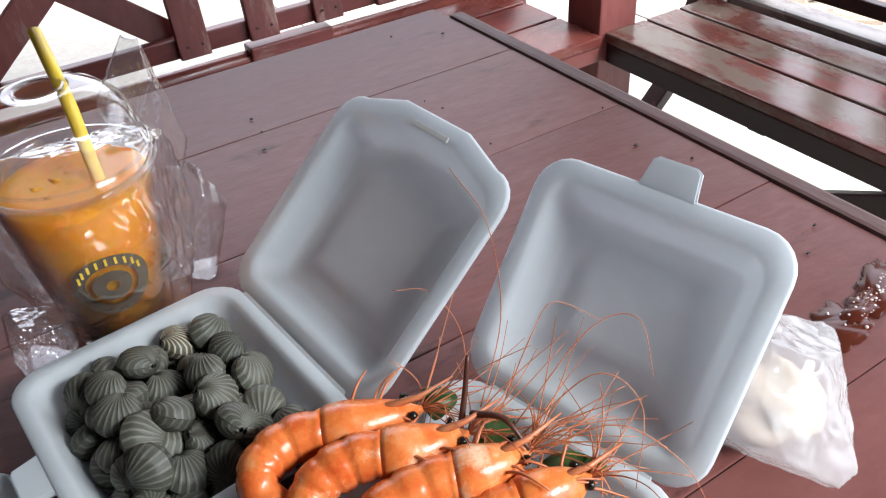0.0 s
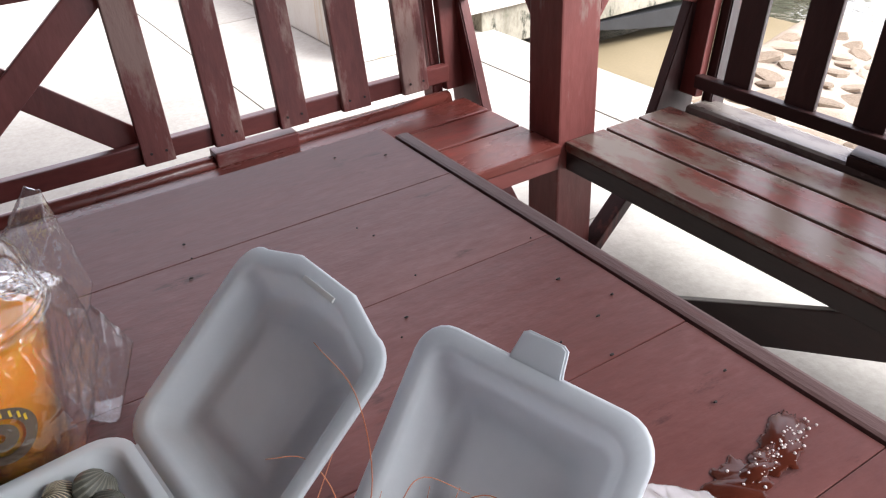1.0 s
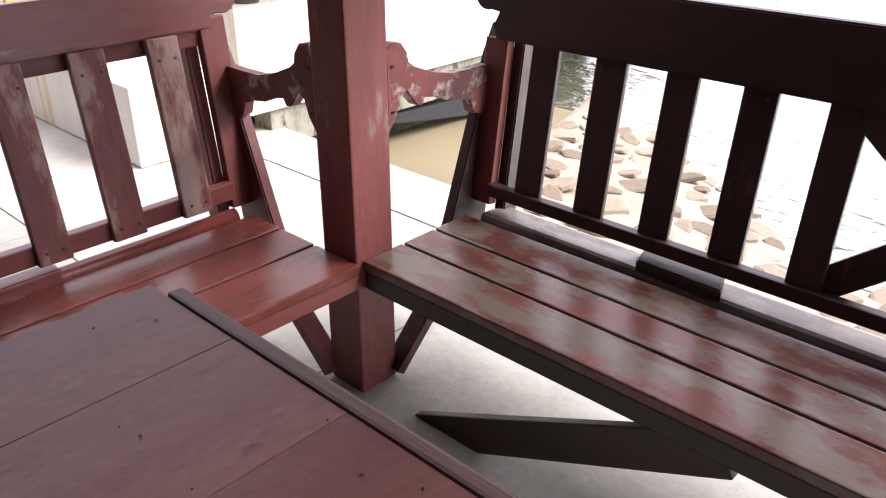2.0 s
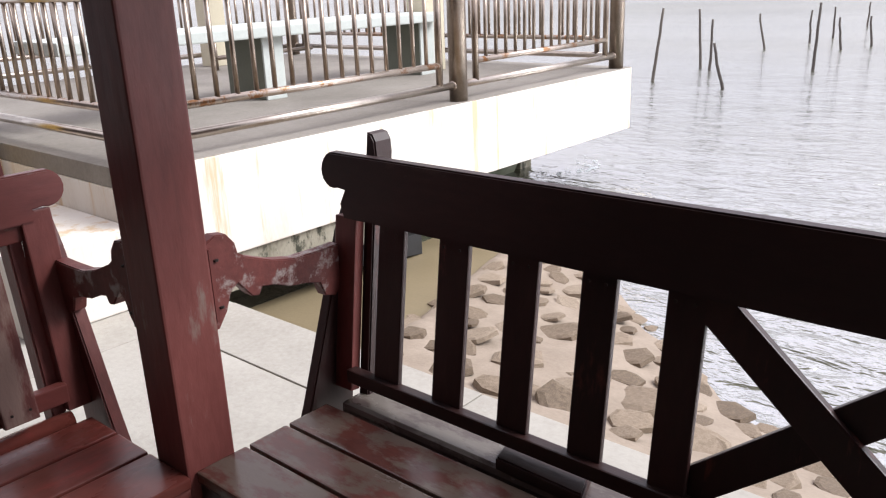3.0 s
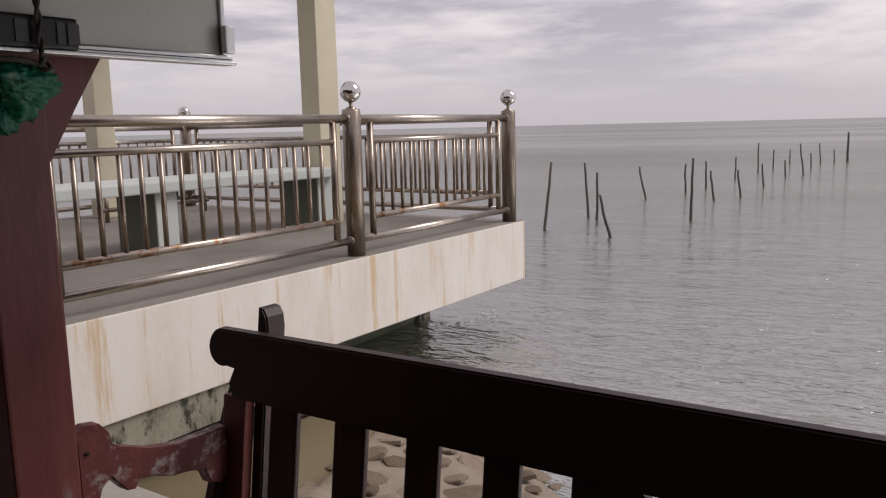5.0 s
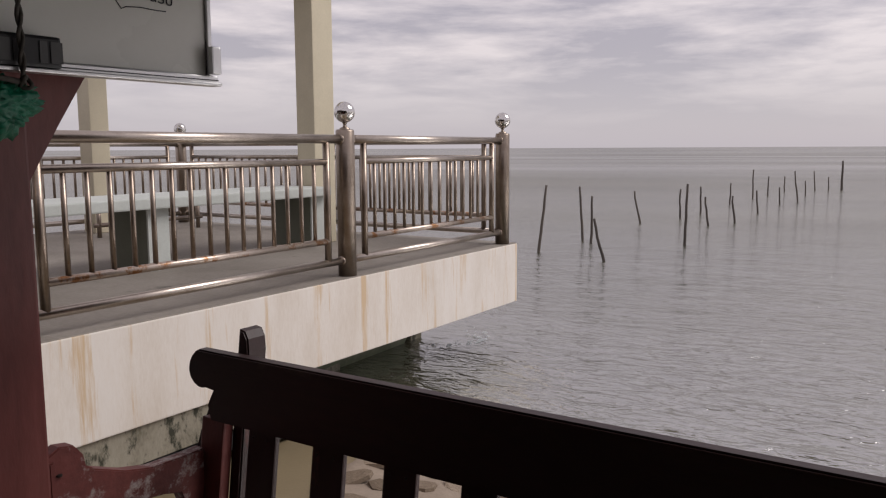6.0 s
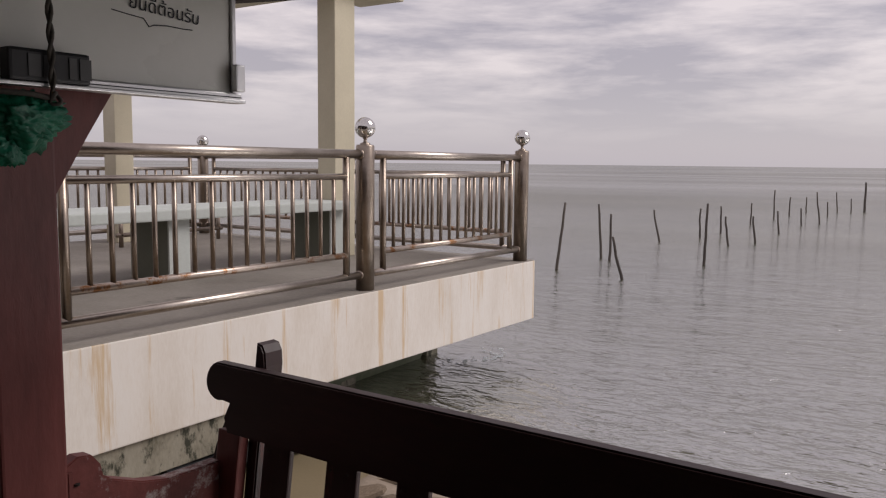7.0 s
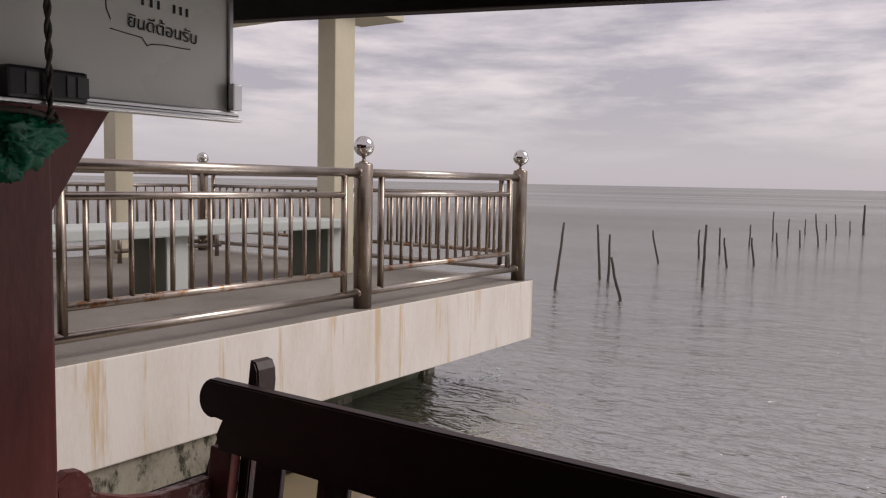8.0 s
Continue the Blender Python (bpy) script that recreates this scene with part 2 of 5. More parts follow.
def sea_material():
    """Water: murky body colour under a rippled gloss whose strength follows Fresnel up to the mean of a ruffled sea."""
    m = bpy.data.materials.new("grey_green_sea_water")
    m.use_nodes = True
    nt = m.node_tree
    nt.nodes.remove(nt.nodes["Principled BSDF"])
    out = nt.nodes["Material Output"]
    body, gloss, mix = nt.nodes.new("ShaderNodeBsdfDiffuse"), nt.nodes.new("ShaderNodeBsdfGlossy"), nt.nodes.new("ShaderNodeMixShader")
    gloss.inputs["Roughness"].default_value = 0.13
    gloss.inputs["Color"].default_value = (0.95, 0.95, 0.95, 1)
    geo = nt.nodes.new("ShaderNodeNewGeometry")

    def noise(scale, detail=3.0, distortion=0.6):
        mp = nt.nodes.new("ShaderNodeMapping")
        mp.inputs["Scale"].default_value = scale
        mp.inputs["Rotation"].default_value = (0, 0, radians(28))
        nt.links.new(geo.outputs["Position"], mp.inputs["Vector"])
        n = nt.nodes.new("ShaderNodeTexNoise")
        n.inputs["Scale"].default_value, n.inputs["Detail"].default_value, n.inputs["Distortion"].default_value = 1.0, detail, distortion
        nt.links.new(mp.outputs["Vector"], n.inputs["Vector"])
        return n
    last = None
    for sc, st, dist in (((0.3, 0.1, 1), 0.35, 0.5), ((1.4, 0.55, 1), 0.55, 0.2), ((6.0, 2.6, 1), 0.85, 0.09), ((15.0, 7.0, 1), 0.8, 0.032)):
        b = nt.nodes.new("ShaderNodeBump")
        b.inputs["Strength"].default_value, b.inputs["Distance"].default_value = st, dist
        nt.links.new(noise(sc).outputs["Fac"], b.inputs["Height"])
        if last:
            nt.links.new(last.outputs["Normal"], b.inputs["Normal"])
        last = b
    tint = ramp_node(nt, [(0.35, (0.078, 0.076, 0.047)), (0.65, (0.122, 0.117, 0.08))])
    nt.links.new(noise((0.12, 0.06, 1), 4.0).outputs["Fac"], tint.inputs["Fac"])
    nt.links.new(tint.outputs["Color"], body.inputs["Color"])
    fr = nt.nodes.new("ShaderNodeFresnel")
    fr.inputs["IOR"].default_value = 1.33
    cap = nt.nodes.new("ShaderNodeMath")
    cap.operation = "MINIMUM"
    calm = nt.nodes.new("ShaderNodeMapRange")
    calm.inputs["From Min"].default_value, calm.inputs["From Max"].default_value = 0.3, 0.7
    calm.inputs["To Min"].default_value, calm.inputs["To Max"].default_value = 0.42, 0.66
    nt.links.new(noise((0.035, 0.012, 1), 5.0).outputs["Fac"], calm.inputs["Value"])
    nt.links.new(calm.outputs["Result"], cap.inputs[1])
    nt.links.new(fr.outputs["Fac"], cap.inputs[0])
    nt.links.new(cap.outputs["Value"], mix.inputs["Fac"])
    for n in (gloss, fr, body):
        nt.links.new(last.outputs["Normal"], n.inputs["Normal"])
    nt.links.new(body.outputs["BSDF"], mix.inputs[1])
    nt.links.new(gloss.outputs["BSDF"], mix.inputs[2])
    nt.links.new(mix.outputs["Shader"], out.inputs["Surface"])
    return m


M_sea = sea_material()


# ---- builders ----
def thing(name, at, label, category, group="", kind=""):
    ob = new(name)
    ob.empty_display_size = 0.1
    ob.matrix_basis = Matrix.Translation(at)
    return tagged(ob, label, category, group, kind)


def mesh(name, bm, mat, smooth=False):
    bmesh.ops.recalc_face_normals(bm, faces=bm.faces)
    me = bpy.data.meshes.new(name)
    bm.to_mesh(me)
    bm.free()
    for mm in (mat if isinstance(mat, (list, tuple)) else [mat]):
        me.materials.append(mm)
    if smooth:
        me.shade_smooth()
    return me


def world_basis(ob):
    return world_basis(ob.parent) @ ob.matrix_parent_inverse @ ob.matrix_basis if ob.parent else ob.matrix_basis.copy()


def part(name, bm, mat, parent, label="", smooth=False):
    """One mesh under a thing or part; its points are given in world space."""
    ob = new(name, mesh(name, bm, mat, smooth))
    ob.parent = parent
    ob.matrix_parent_inverse = world_basis(parent).inverted()
    return tagged(ob, label) if label else ob


def solo(name, bm, mat, label, category, group="", kind="", smooth=False):
    return tagged(new(name, mesh(name, bm, mat, smooth)), label, category, group, kind)


def add_box(bm, lo, hi, bevel=0.004, m=None):
    lo, hi = [min(a, b) for a, b in zip(lo, hi)], [max(a, b) for a, b in zip(lo, hi)]
    vs = [bm.verts.new((x, y, z)) for x in (lo[0], hi[0]) for y in (lo[1], hi[1]) for z in (lo[2], hi[2])]
    fs = [bm.faces.new([vs[i] for i in f]) for f in ((0, 1, 3, 2), (4, 6, 7, 5), (0, 4, 5, 1), (2, 3, 7, 6), (0, 2, 6, 4), (1, 5, 7, 3))]
    if bevel:
        es = list({e for f in fs for e in f.edges})
        geo = bmesh.ops.bevel(bm, geom=es, offset=bevel, segments=2, affect="EDGES", profile=0.6)
        vs = list({v for f in geo["faces"] for v in f.verts} | {v for v in vs if v.is_valid})
    if m is not None:
        bmesh.ops.transform(bm, matrix=m, verts=[v for v in vs if v.is_valid])
    return vs


def box(lo, hi, bevel=0.004, m=None):
    bm = bmesh.new()
    add_box(bm, lo, hi, bevel, m)
    return bm


def beam(p0, p1, w, t, side=(0, 0, 1), bevel=0.004, bm=None):
    """A bevelled bar from p0 to p1; w across along `side`, t the other way."""
    bm = bm or bmesh.new()
    a, b = Vector(p0), Vector(p1)
    z = (b - a).normalized()
    x = Vector(side) - z * z.dot(Vector(side))
    x.normalize()
    y = z.cross(x)
    m = Matrix((x, y, z)).transposed().to_4x4()
    m.translation = a
    add_box(bm, (-w / 2, -t / 2, 0), (w / 2, t / 2, (b - a).length), bevel, m)
    return bm


def tube(points, radii, sides=16, bm=None, caps=True):
    """A round bar along points; radii one or many."""
    bm = bm or bmesh.new()
    pts = [Vector(p) for p in points]
    if not isinstance(radii, (list, tuple)):
        radii = [radii] * len(pts)
    rings, ref = [], None
    for i, p in enumerate(pts):
        d = (pts[min(i + 1, len(pts) - 1)] - pts[max(i - 1, 0)]).normalized()
        if ref is None:
            ref = Vector((0, 0, 1)) if abs(d.z) < 0.9 else Vector((1, 0, 0))
        x = (ref - d * d.dot(ref)).normalized()
        ref = x
        y = d.cross(x)
        rings.append([bm.verts.new(p + (x * math.cos(a) + y * math.sin(a)) * radii[i]) for a in (2 * math.pi * k / sides for k in range(sides))])
    for r0, r1 in zip(rings, rings[1:]):
        for k in range(sides):
            bm.faces.new((r0[k], r0[(k + 1) % sides], r1[(k + 1) % sides], r1[k]))
    if caps:
        bm.faces.new(rings[0][::-1])
        bm.faces.new(rings[-1])
    return bm


def lathe(profile, at, sides=32, bm=None):
    """A turned form from (radius, height) pairs round the upright through `at`."""
    bm = bm or bmesh.new()
    at = Vector(at)
    rings = [[bm.verts.new(at + Vector((r * math.cos(2 * math.pi * k / sides), r * math.sin(2 * math.pi * k / sides), z))) for k in range(sides)]
             for r, z in ((max(r, 1e-4), z) for r, z in profile)]
    for r0, r1 in zip(rings, rings[1:]):
        for k in range(sides):
            bm.faces.new((r0[k], r0[(k + 1) % sides], r1[(k + 1) % sides], r1[k]))
    return bm


def slab_from_outline(outline, place, thick, bevel=0.003):
    """A board cut to an outline of (a, b) pairs; place(a, b, c) puts it in the world, c from 0 to thick."""
    bm = bmesh.new()
    f = bm.faces.new([bm.verts.new((a, b, 0)) for a, b in outline])
    ext = bmesh.ops.extrude_face_region(bm, geom=[f])
    bmesh.ops.translate(bm, verts=[v for v in ext["geom"] if isinstance(v, bmesh.types.BMVert)], vec=(0, 0, thick))
    if bevel:
        es = [e for e in bm.edges if len({round(v.co.z, 5) for v in e.verts}) == 1]
        bmesh.ops.bevel(bm, geom=es, offset=bevel, segments=2, affect="EDGES")
    for v in bm.verts:
        v.co = Vector(place(*v.co))
    return bm


# ---- large structure ----
# paved floor of pale concrete slabs, its sea edge at x = 1.22
def floor_and_ground():
    bm = box((-9, -9, -0.5), (1.2, 8.0, -0.012), 0)
    base = solo("floor", bm, M_mortar, "pale worn concrete paving round the wooden pavilion", "floor", kind="structure")
    xs = [-3.9, -2.7, -1.45, -0.235, 0.84, 1.2]
    ys = [-4.4, -2.9, -1.4, 0.1, 1.6, 3.1, 4.6, 6.1]
    for x0, x1 in zip(xs, xs[1:]):
        for y0, y1 in zip(ys, ys[1:]):
            if x0 > 0.5 and y0 > 1.9:
                continue
            part("paving_slab", box((x0 + 0.004, y0 + 0.003, -0.011), (x1 - 0.004, y1 - 0.003, random.uniform(-0.003, 0.001)), 0.003), M_concrete, base)


floor_and_ground()
sea = bmesh.new()
sea_n = 40
sea_x = [1.0 + 3000 * (k / sea_n) ** 3 for k in range(sea_n + 1)]
grid = [[sea.verts.new((x, y, -0.31)) for y in (-3000, -300, -30, -6, 0, 6, 30, 300, 3000)] for x in sea_x]
for r0, r1 in zip(grid, grid[1:]):
    for k in range(8):
        sea.faces.new((r0[k], r0[k + 1], r1[k + 1], r1[k]))
solo("water", sea, M_sea, "calm grey green sea with small ripples", "sea", kind="structure")

# roof over the pavilion, its south edge set by the light wanted on the table
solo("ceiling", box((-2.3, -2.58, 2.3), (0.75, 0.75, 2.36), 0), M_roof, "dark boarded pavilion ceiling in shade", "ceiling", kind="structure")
# unseen dark walls, added and jogged to keep light off west-facing sides
closing = box((-2.4, -3.0, 0.0), (-2.3, 0.95, 3.4), 0)
add_box(closing, (-2.299, -3.0, 0.0), (-0.701, -2.9, 3.4), 0)
add_box(closing, (-0.7, -7.0, 0.0), (-0.6, -2.9, 3.4), 0)
add_box(closing, (-2.299, 0.85, 0.0), (-1.85, 0.95, 3.4), 0)
add_box(closing, (-1.849, 0.85, 0.0), (-1.75, 8.0, 3.4), 0)
solo("wall_west", closing, M_roof, "unseen dark walls added to block light from the west", "wall", kind="structure")
eave = thing("roof_eave", (0.6, -1.7, 1.9), "dark wooden eave board along the sea side of the roof", "eave", kind="structure")
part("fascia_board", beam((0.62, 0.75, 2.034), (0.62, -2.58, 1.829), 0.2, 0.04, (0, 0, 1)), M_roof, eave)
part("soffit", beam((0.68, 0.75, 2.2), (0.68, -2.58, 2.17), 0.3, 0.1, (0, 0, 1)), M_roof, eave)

# corner post
post = thing("wooden_post", (0, 0, 0), "square red painted wooden pavilion post standing on the paving", "post")
PW = 0.063
part("shaft", box((-PW, -PW, 0.0), (PW, PW, 2.32), 0.006), M_red_z, post)


# ---- benches ----
M_nail = material("dark_nail", [(0.2, (0.015, 0.01, 0.009)), (0.8, (0.04, 0.025, 0.02))], 30, rough=(0.5, 0.7), bump=0)
SLAT_GAPS = [(0.267, 0.375), (0.461, 0.565), (0.645, 0.747), (0.825, 0.928)]
BENCH = 2.46


def lean(z):
    return 0.405 + (z - 0.47) * 0.14


def bench(name, place, along, label, rise=0.0):
    """A slatted bench; place(u, v, z): u along it from the post, v outward to its back."""
    # the sea bench takes the copies with shade put into the colour
    mat, up_mat = (M_red_x, M_red_z) if along == "x" else (M_shaded_y, M_shaded_z)
    b = thing(name, place(BENCH / 2, 0.2, 0.0), label, "bench", "benches of the pavilion")

    def board(pname, lo, hi, mt, bevel=0.005, label=""):
        p, q = place(*lo), place(*hi)
        return part(pname, box(p, q, bevel), mt, b, label)

    rows = ((-0.076, 0.092), (0.101, 0.235), (0.245, 0.372)) if along == "x" else ((-0.043, 0.092), (0.101, 0.212), (0.221, 0.345))
    front = rows[0][0] + 0.006
    for v0, v1 in rows:
        board("seat_slat", (0.064, v0, 0.37), (BENCH, v1, 0.398), M_seat_x if along == "x" else M_seat_y)
    board("apron", (0.064, front, 0.325 if along == "x" else 0.315), (BENCH, front + 0.034, 0.369), mat)
    board("rear_apron", (0.1, 0.33, 0.29), (BENCH, 0.36, 0.369), mat)
    for u in (0.5, 1.3, 2.0):
        board("bearer", (u, front + 0.035, 0.29), (u + 0.05, 0.329, 0.368), mat)
    # rounded batten behind the seat
    if along == "x":
        bm = tube([place(0.1, 0.405, 0.395), place(BENCH, 0.405, 0.395)], 0.024, 12)
        part("seat_batten", bm, M_seat_x, b, smooth=True)
    else:
        part("seat_batten", box(place(0.1, 0.361, 0.362), place(BENCH, 0.462, 0.408), 0.016), M_batten, b, "grey weathered wet batten")
    if along == "x":
        board("batten_cleat", (0.6, 0.374, 0.375), (0.83, 0.43, 0.432), mat)
    else:
        tip = [(0.575, 0.44), (0.595, 0.365), (0.815, 0.36), (0.785, 0.445)]
        part("batten_cleat", slab_from_outline(tip, lambda u, v, w: place(u, v, 0.4 + w), 0.034, 0.004), mat, b)
    # back
    z0, z1 = 0.47, 0.866
    rail_z, rail_h = (0.475, 0.05) if along == "x" else (0.468, 0.036)
    part("bottom_rail", beam(place(0.1, lean(rail_z), rail_z), place(BENCH, lean(rail_z), rail_z), rail_h, 0.03, (0, 0, 1)), mat, b)
    starts = [0.184] + [g[1] for g in SLAT_GAPS]
    ends = [g[0] for g in SLAT_GAPS] + [1.005]
    proud = -0.03 if along == "x" else 0.0
    if along == "x":
        part("upper_rail", beam(place(0.1, lean(0.885) + 0.014, 0.885), place(BENCH, lean(0.885) + 0.014, 0.885), 0.05, 0.026, (0, 0, 1)), mat, b)
    slat_mat = M_red_worn if along == "x" else up_mat
    for u0, u1 in zip(starts, ends):
        for m_ in (0, 1):
            uc, w = (u0 + u1) / 2, (u1 - u0)
            if m_:
                uc = BENCH - uc
            part("back_slat", beam(place(uc, lean(z0) + 0.004 + proud, z0 - (0.02 if along == "x" else 0.018)), place(uc, lean(z1) + 0.012 + proud, z1 + (0.05 if along == "y" else 0.038)), w, 0.022 if along == "x" else 0.015, along_v(along)), slat_mat, b)
    # crossed braces in the middle panel
    c, h = BENCH / 2, 0.255
    for sgn in (-1, 1):
        part("cross_brace", beam(place(c - sgn * h * 0.92, lean(0.49) + 0.018 + 0.008 * sgn, 0.49), place(c + sgn * h * 0.92, lean(0.87) + 0.018 + 0.008 * sgn, 0.87), 0.07, 0.024, along_v(along)), up_mat, b)
    # top rail with a rounded horn at its ends
    def scroll():
        pts = [(0.075, 0.872 if along == "y" else 0.91), (0.06, 0.905 if along == "y" else 0.92), (0.075, 0.94)]
        pts += [(0.033 + 0.046 * math.cos(a), 0.985 + 0.045 * math.sin(a)) for a in [radians(d) for d in range(290, 95, -18)]]
        return [(u, z + 0.0) for u, z in pts]
    left = scroll()
    out = left + [(BENCH - u, z) for u, z in reversed(left)]
    part("top_rail", slab_from_outline(out, lambda u, z, w: place(u, lean(z) - 0.02 + w, z + rise), 0.03, 0.004), mat, b)
    # leaning end supports
    for u in (0.118, BENCH - 0.118):
        prof = [(-0.018, 0.36), (0.018, 0.36), (0.018, 1.025), (0.012, 1.055), (0.0, 1.072), (-0.018, 1.075)]
        part("end_support", slab_from_outline(prof, lambda a, z, w: place(u + (a if u < 1 else -a), 0.42 + 0.133 * (z - 0.36) + w, z), 0.06, 0.004), up_mat, b)
        # end stiles keep the plain red on both benches, without painted shade
        part("end_stile", beam(place(u - 0.05 if u < 1 else u + 0.05, lean(0.44) + 0.01, 0.42), place(u - 0.05 if u < 1 else u + 0.05, lean(0.87) + 0.01, 0.87 if along == "y" else 0.93), 0.075, 0.03, along_v(along)), M_red_z, b)
    # wedge-shaped boards at the ends
    wedge = [(0.2, 0.12), (0.31, 0.4), (0.462, 0.83), (0.5, 0.9), (0.53, 0.9), (0.46, 0.4), (0.42, 0.12)]
    for u in (0.013, BENCH - 0.04):
        part("end_wedge", slab_from_outline(wedge, lambda v, z, w: place(u + w, v, z), 0.034, 0.004), up_mat, b)
    # nail heads
    for k, (u0, u1) in enumerate(zip(starts, ends)):
        for z in (z0 + 0.012, z1 - 0.012):
            for du in (0.02, u1 - u0 - 0.02):
                q = place(u0 + du, lean(z) - 0.0085 + proud, z)
                part("nail", lathe([(0.0035, 0), (0.0035, 0.002), (0.0, 0.0024)], (0, 0, 0), 8), M_nail, b).data.transform(Matrix.Translation(q) @ (Euler((radians(90), 0, 0)) if along == "x" else Euler((0, radians(-90), 0))).to_matrix().to_4x4())
    # braces under the seat
    if along == "y":
        part("front_brace", beam(place(0.25, -0.021, -0.042), place(1.03, -0.021, 0.336), 0.098, 0.026, (0, 0, 1)), mat, b)
    part("end_brace", beam(place(0.06, 0.055, 0.02), place(0.1, 0.3, 0.34), 0.06, 0.032, along_v(along)), up_mat, b)
    for u in (BENCH - 0.2,):
        for v in (-0.02, 0.3):
            part("leg", beam(place(u, v, 0.0), place(u, v, 0.369), 0.08, 0.08, (1, 0, 0)), up_mat, b)
    return b


def along_v(along, across=False):
    if across:
        return (0, 1, 0) if along == "x" else (1, 0, 0)
    return (1, 0, 0) if along == "x" else (0, 1, 0)


bench("wooden_bench", lambda u, v, z: (v, -u, z), "y", "red slatted wooden bench with backlit shade in its paint, back to the sea")
bench("wooden_bench", lambda u, v, z: (-u, v, z), "x", "worn red slatted wooden bench behind the table", -0.006)


# carved arm brackets between the post and the bench backs
def bracket(place, label):
    arm = [(0.03, 0.70), (0.075, 0.70), (0.1, 0.735), (0.115, 0.775), (0.135, 0.79), (0.155, 0.765), (0.17, 0.748), (0.19, 0.744), (0.2, 0.762), (0.235, 0.756), (0.28, 0.737),
           (0.33, 0.73), (0.37, 0.718), (0.385, 0.68), (0.42, 0.67), (0.44, 0.69), (0.44, 0.802), (0.38, 0.801), (0.3, 0.803), (0.235, 0.818), (0.165, 0.846), (0.145, 0.86),
           (0.14, 0.885), (0.12, 0.91), (0.09, 0.915), (0.06, 0.9), (0.03, 0.9)]
    b = thing("arm_bracket", place(0.07, 0, 0.8), label, "bracket", "carved brackets on the post")
    part("carved_arm", slab_from_outline([(a, z) for a, z in arm], lambda a, z, w: place(a, w - 0.017, z), 0.034, 0.003), M_flaked, b)
    for z in (0.75, 0.86):
        q = Vector(place(0.085, -0.0185, z))
        part("bolt", lathe([(0.006, -0.002), (0.006, 0.002), (0.0, 0.003)], q, 10), M_nail, b)
    part("back_plate", slab_from_outline([(0.0635, 0.72), (0.075, 0.72), (0.075, 0.89), (0.0635, 0.89)], lambda a, z, w: place(a, w - 0.024, z), 0.048, 0.002), M_red_z, b)
    return b


bracket(lambda a, w, z: (a, -0.035 + w, z), "carved red wooden arm bracket with flaking paint on the post")
bracket(lambda a, w, z: (-0.035 + w, a, z), "carved dark wooden arm bracket on the post")

# ---- table ----
table = thing("table", (-1.3, -1.1, 0), "dark red painted plank table with a wet patch", "table")
TX0, TX1, TY0, TY1, TZ = -2.0, -0.718, -1.85, -0.33, 0.708
cuts = [TY1, -0.56, -0.805, -1.054, -1.3, -1.57, TY0]
for y1, y0 in zip(cuts, cuts[1:]):
    part("plank", box((TX0, y0 + 0.0006, TZ - 0.035), (TX1, y1 - 0.0006, TZ - random.uniform(0, 0.0008)), 0.0012), M_table, table)
part("edge_strip", box((TX1 + 0.001, TY0, TZ - 0.05), (TX1 + 0.028, TY1 - 0.05, TZ + 0.004), 0.006), M_strip, table)
part("table_apron", box((TX0 + 0.1, TY0 + 0.1, TZ - 0.13), (TX1 - 0.08, TY1 - 0.1, TZ - 0.037), 0.004), M_table, table)
for x in (TX0 + 0.15, TX1 - 0.15):
    for y in (TY0 + 0.16, TY1 - 0.16):
        part("leg", box((x - 0.04, y - 0.04, 0.0), (x + 0.04, y + 0.04, TZ - 0.131), 0.004), M_table, table)

# ---- pier ----
pier = thing("concrete_pier", (3.3, 4, -0.4), "white painted concrete pier with rust streaks over the water", "pier", kind="structure")
DZ = 0.642
part("fascia", box((0.95, 1.925, 0.108), (5.67, 2.1, DZ - 0.006), 0.008), M_white, pier)
part("end_fascia", box((5.5, 2.104, 0.108), (5.668, 6.5, DZ - 0.006), 0.008), M_white, pier)
part("deck", box((0.952, 1.93, DZ - 0.1), (5.665, 6.5, DZ), 0.004), M_deck, pier)
part("landing_step", box((0.38, 1.93, 0.0), (0.948, 3.6, 0.375), 0.01), M_white, pier)
part("deck_side", box((0.951, 2.102, 0.0), (1.1, 6.5, DZ - 0.102), 0.004), M_white, pier)
part("foundation_wall", box((1.12, 1.95, -0.1), (2.9, 2.1, 0.106), 0.006), M_moss, pier)
# black strip filling the gap under the wall, where only shade lies
part("footing_beam", slab_from_outline([(1.75, -0.102), (2.9, -0.15), (2.9, -0.3), (2.3, -0.22), (1.75, -0.125)], lambda a, z, w: (a, 1.94 + w, z), 0.1, 0.004), M_black, pier, "black strip put in for the dark gap at the foot of the wall")
part("under_wall", box((1.12, 2.5, -0.6), (2.9, 2.6, 0.5), 0), M_moss, pier)
for x, y in ((5.4, 2.95), (4.1, 2.86), (2.95, 2.6)):
    part("pile", box((x - 0.09, y - 0.09, -1.5), (x + 0.09, y + 0.09, DZ - 0.102), 0.01), M_moss, pier)


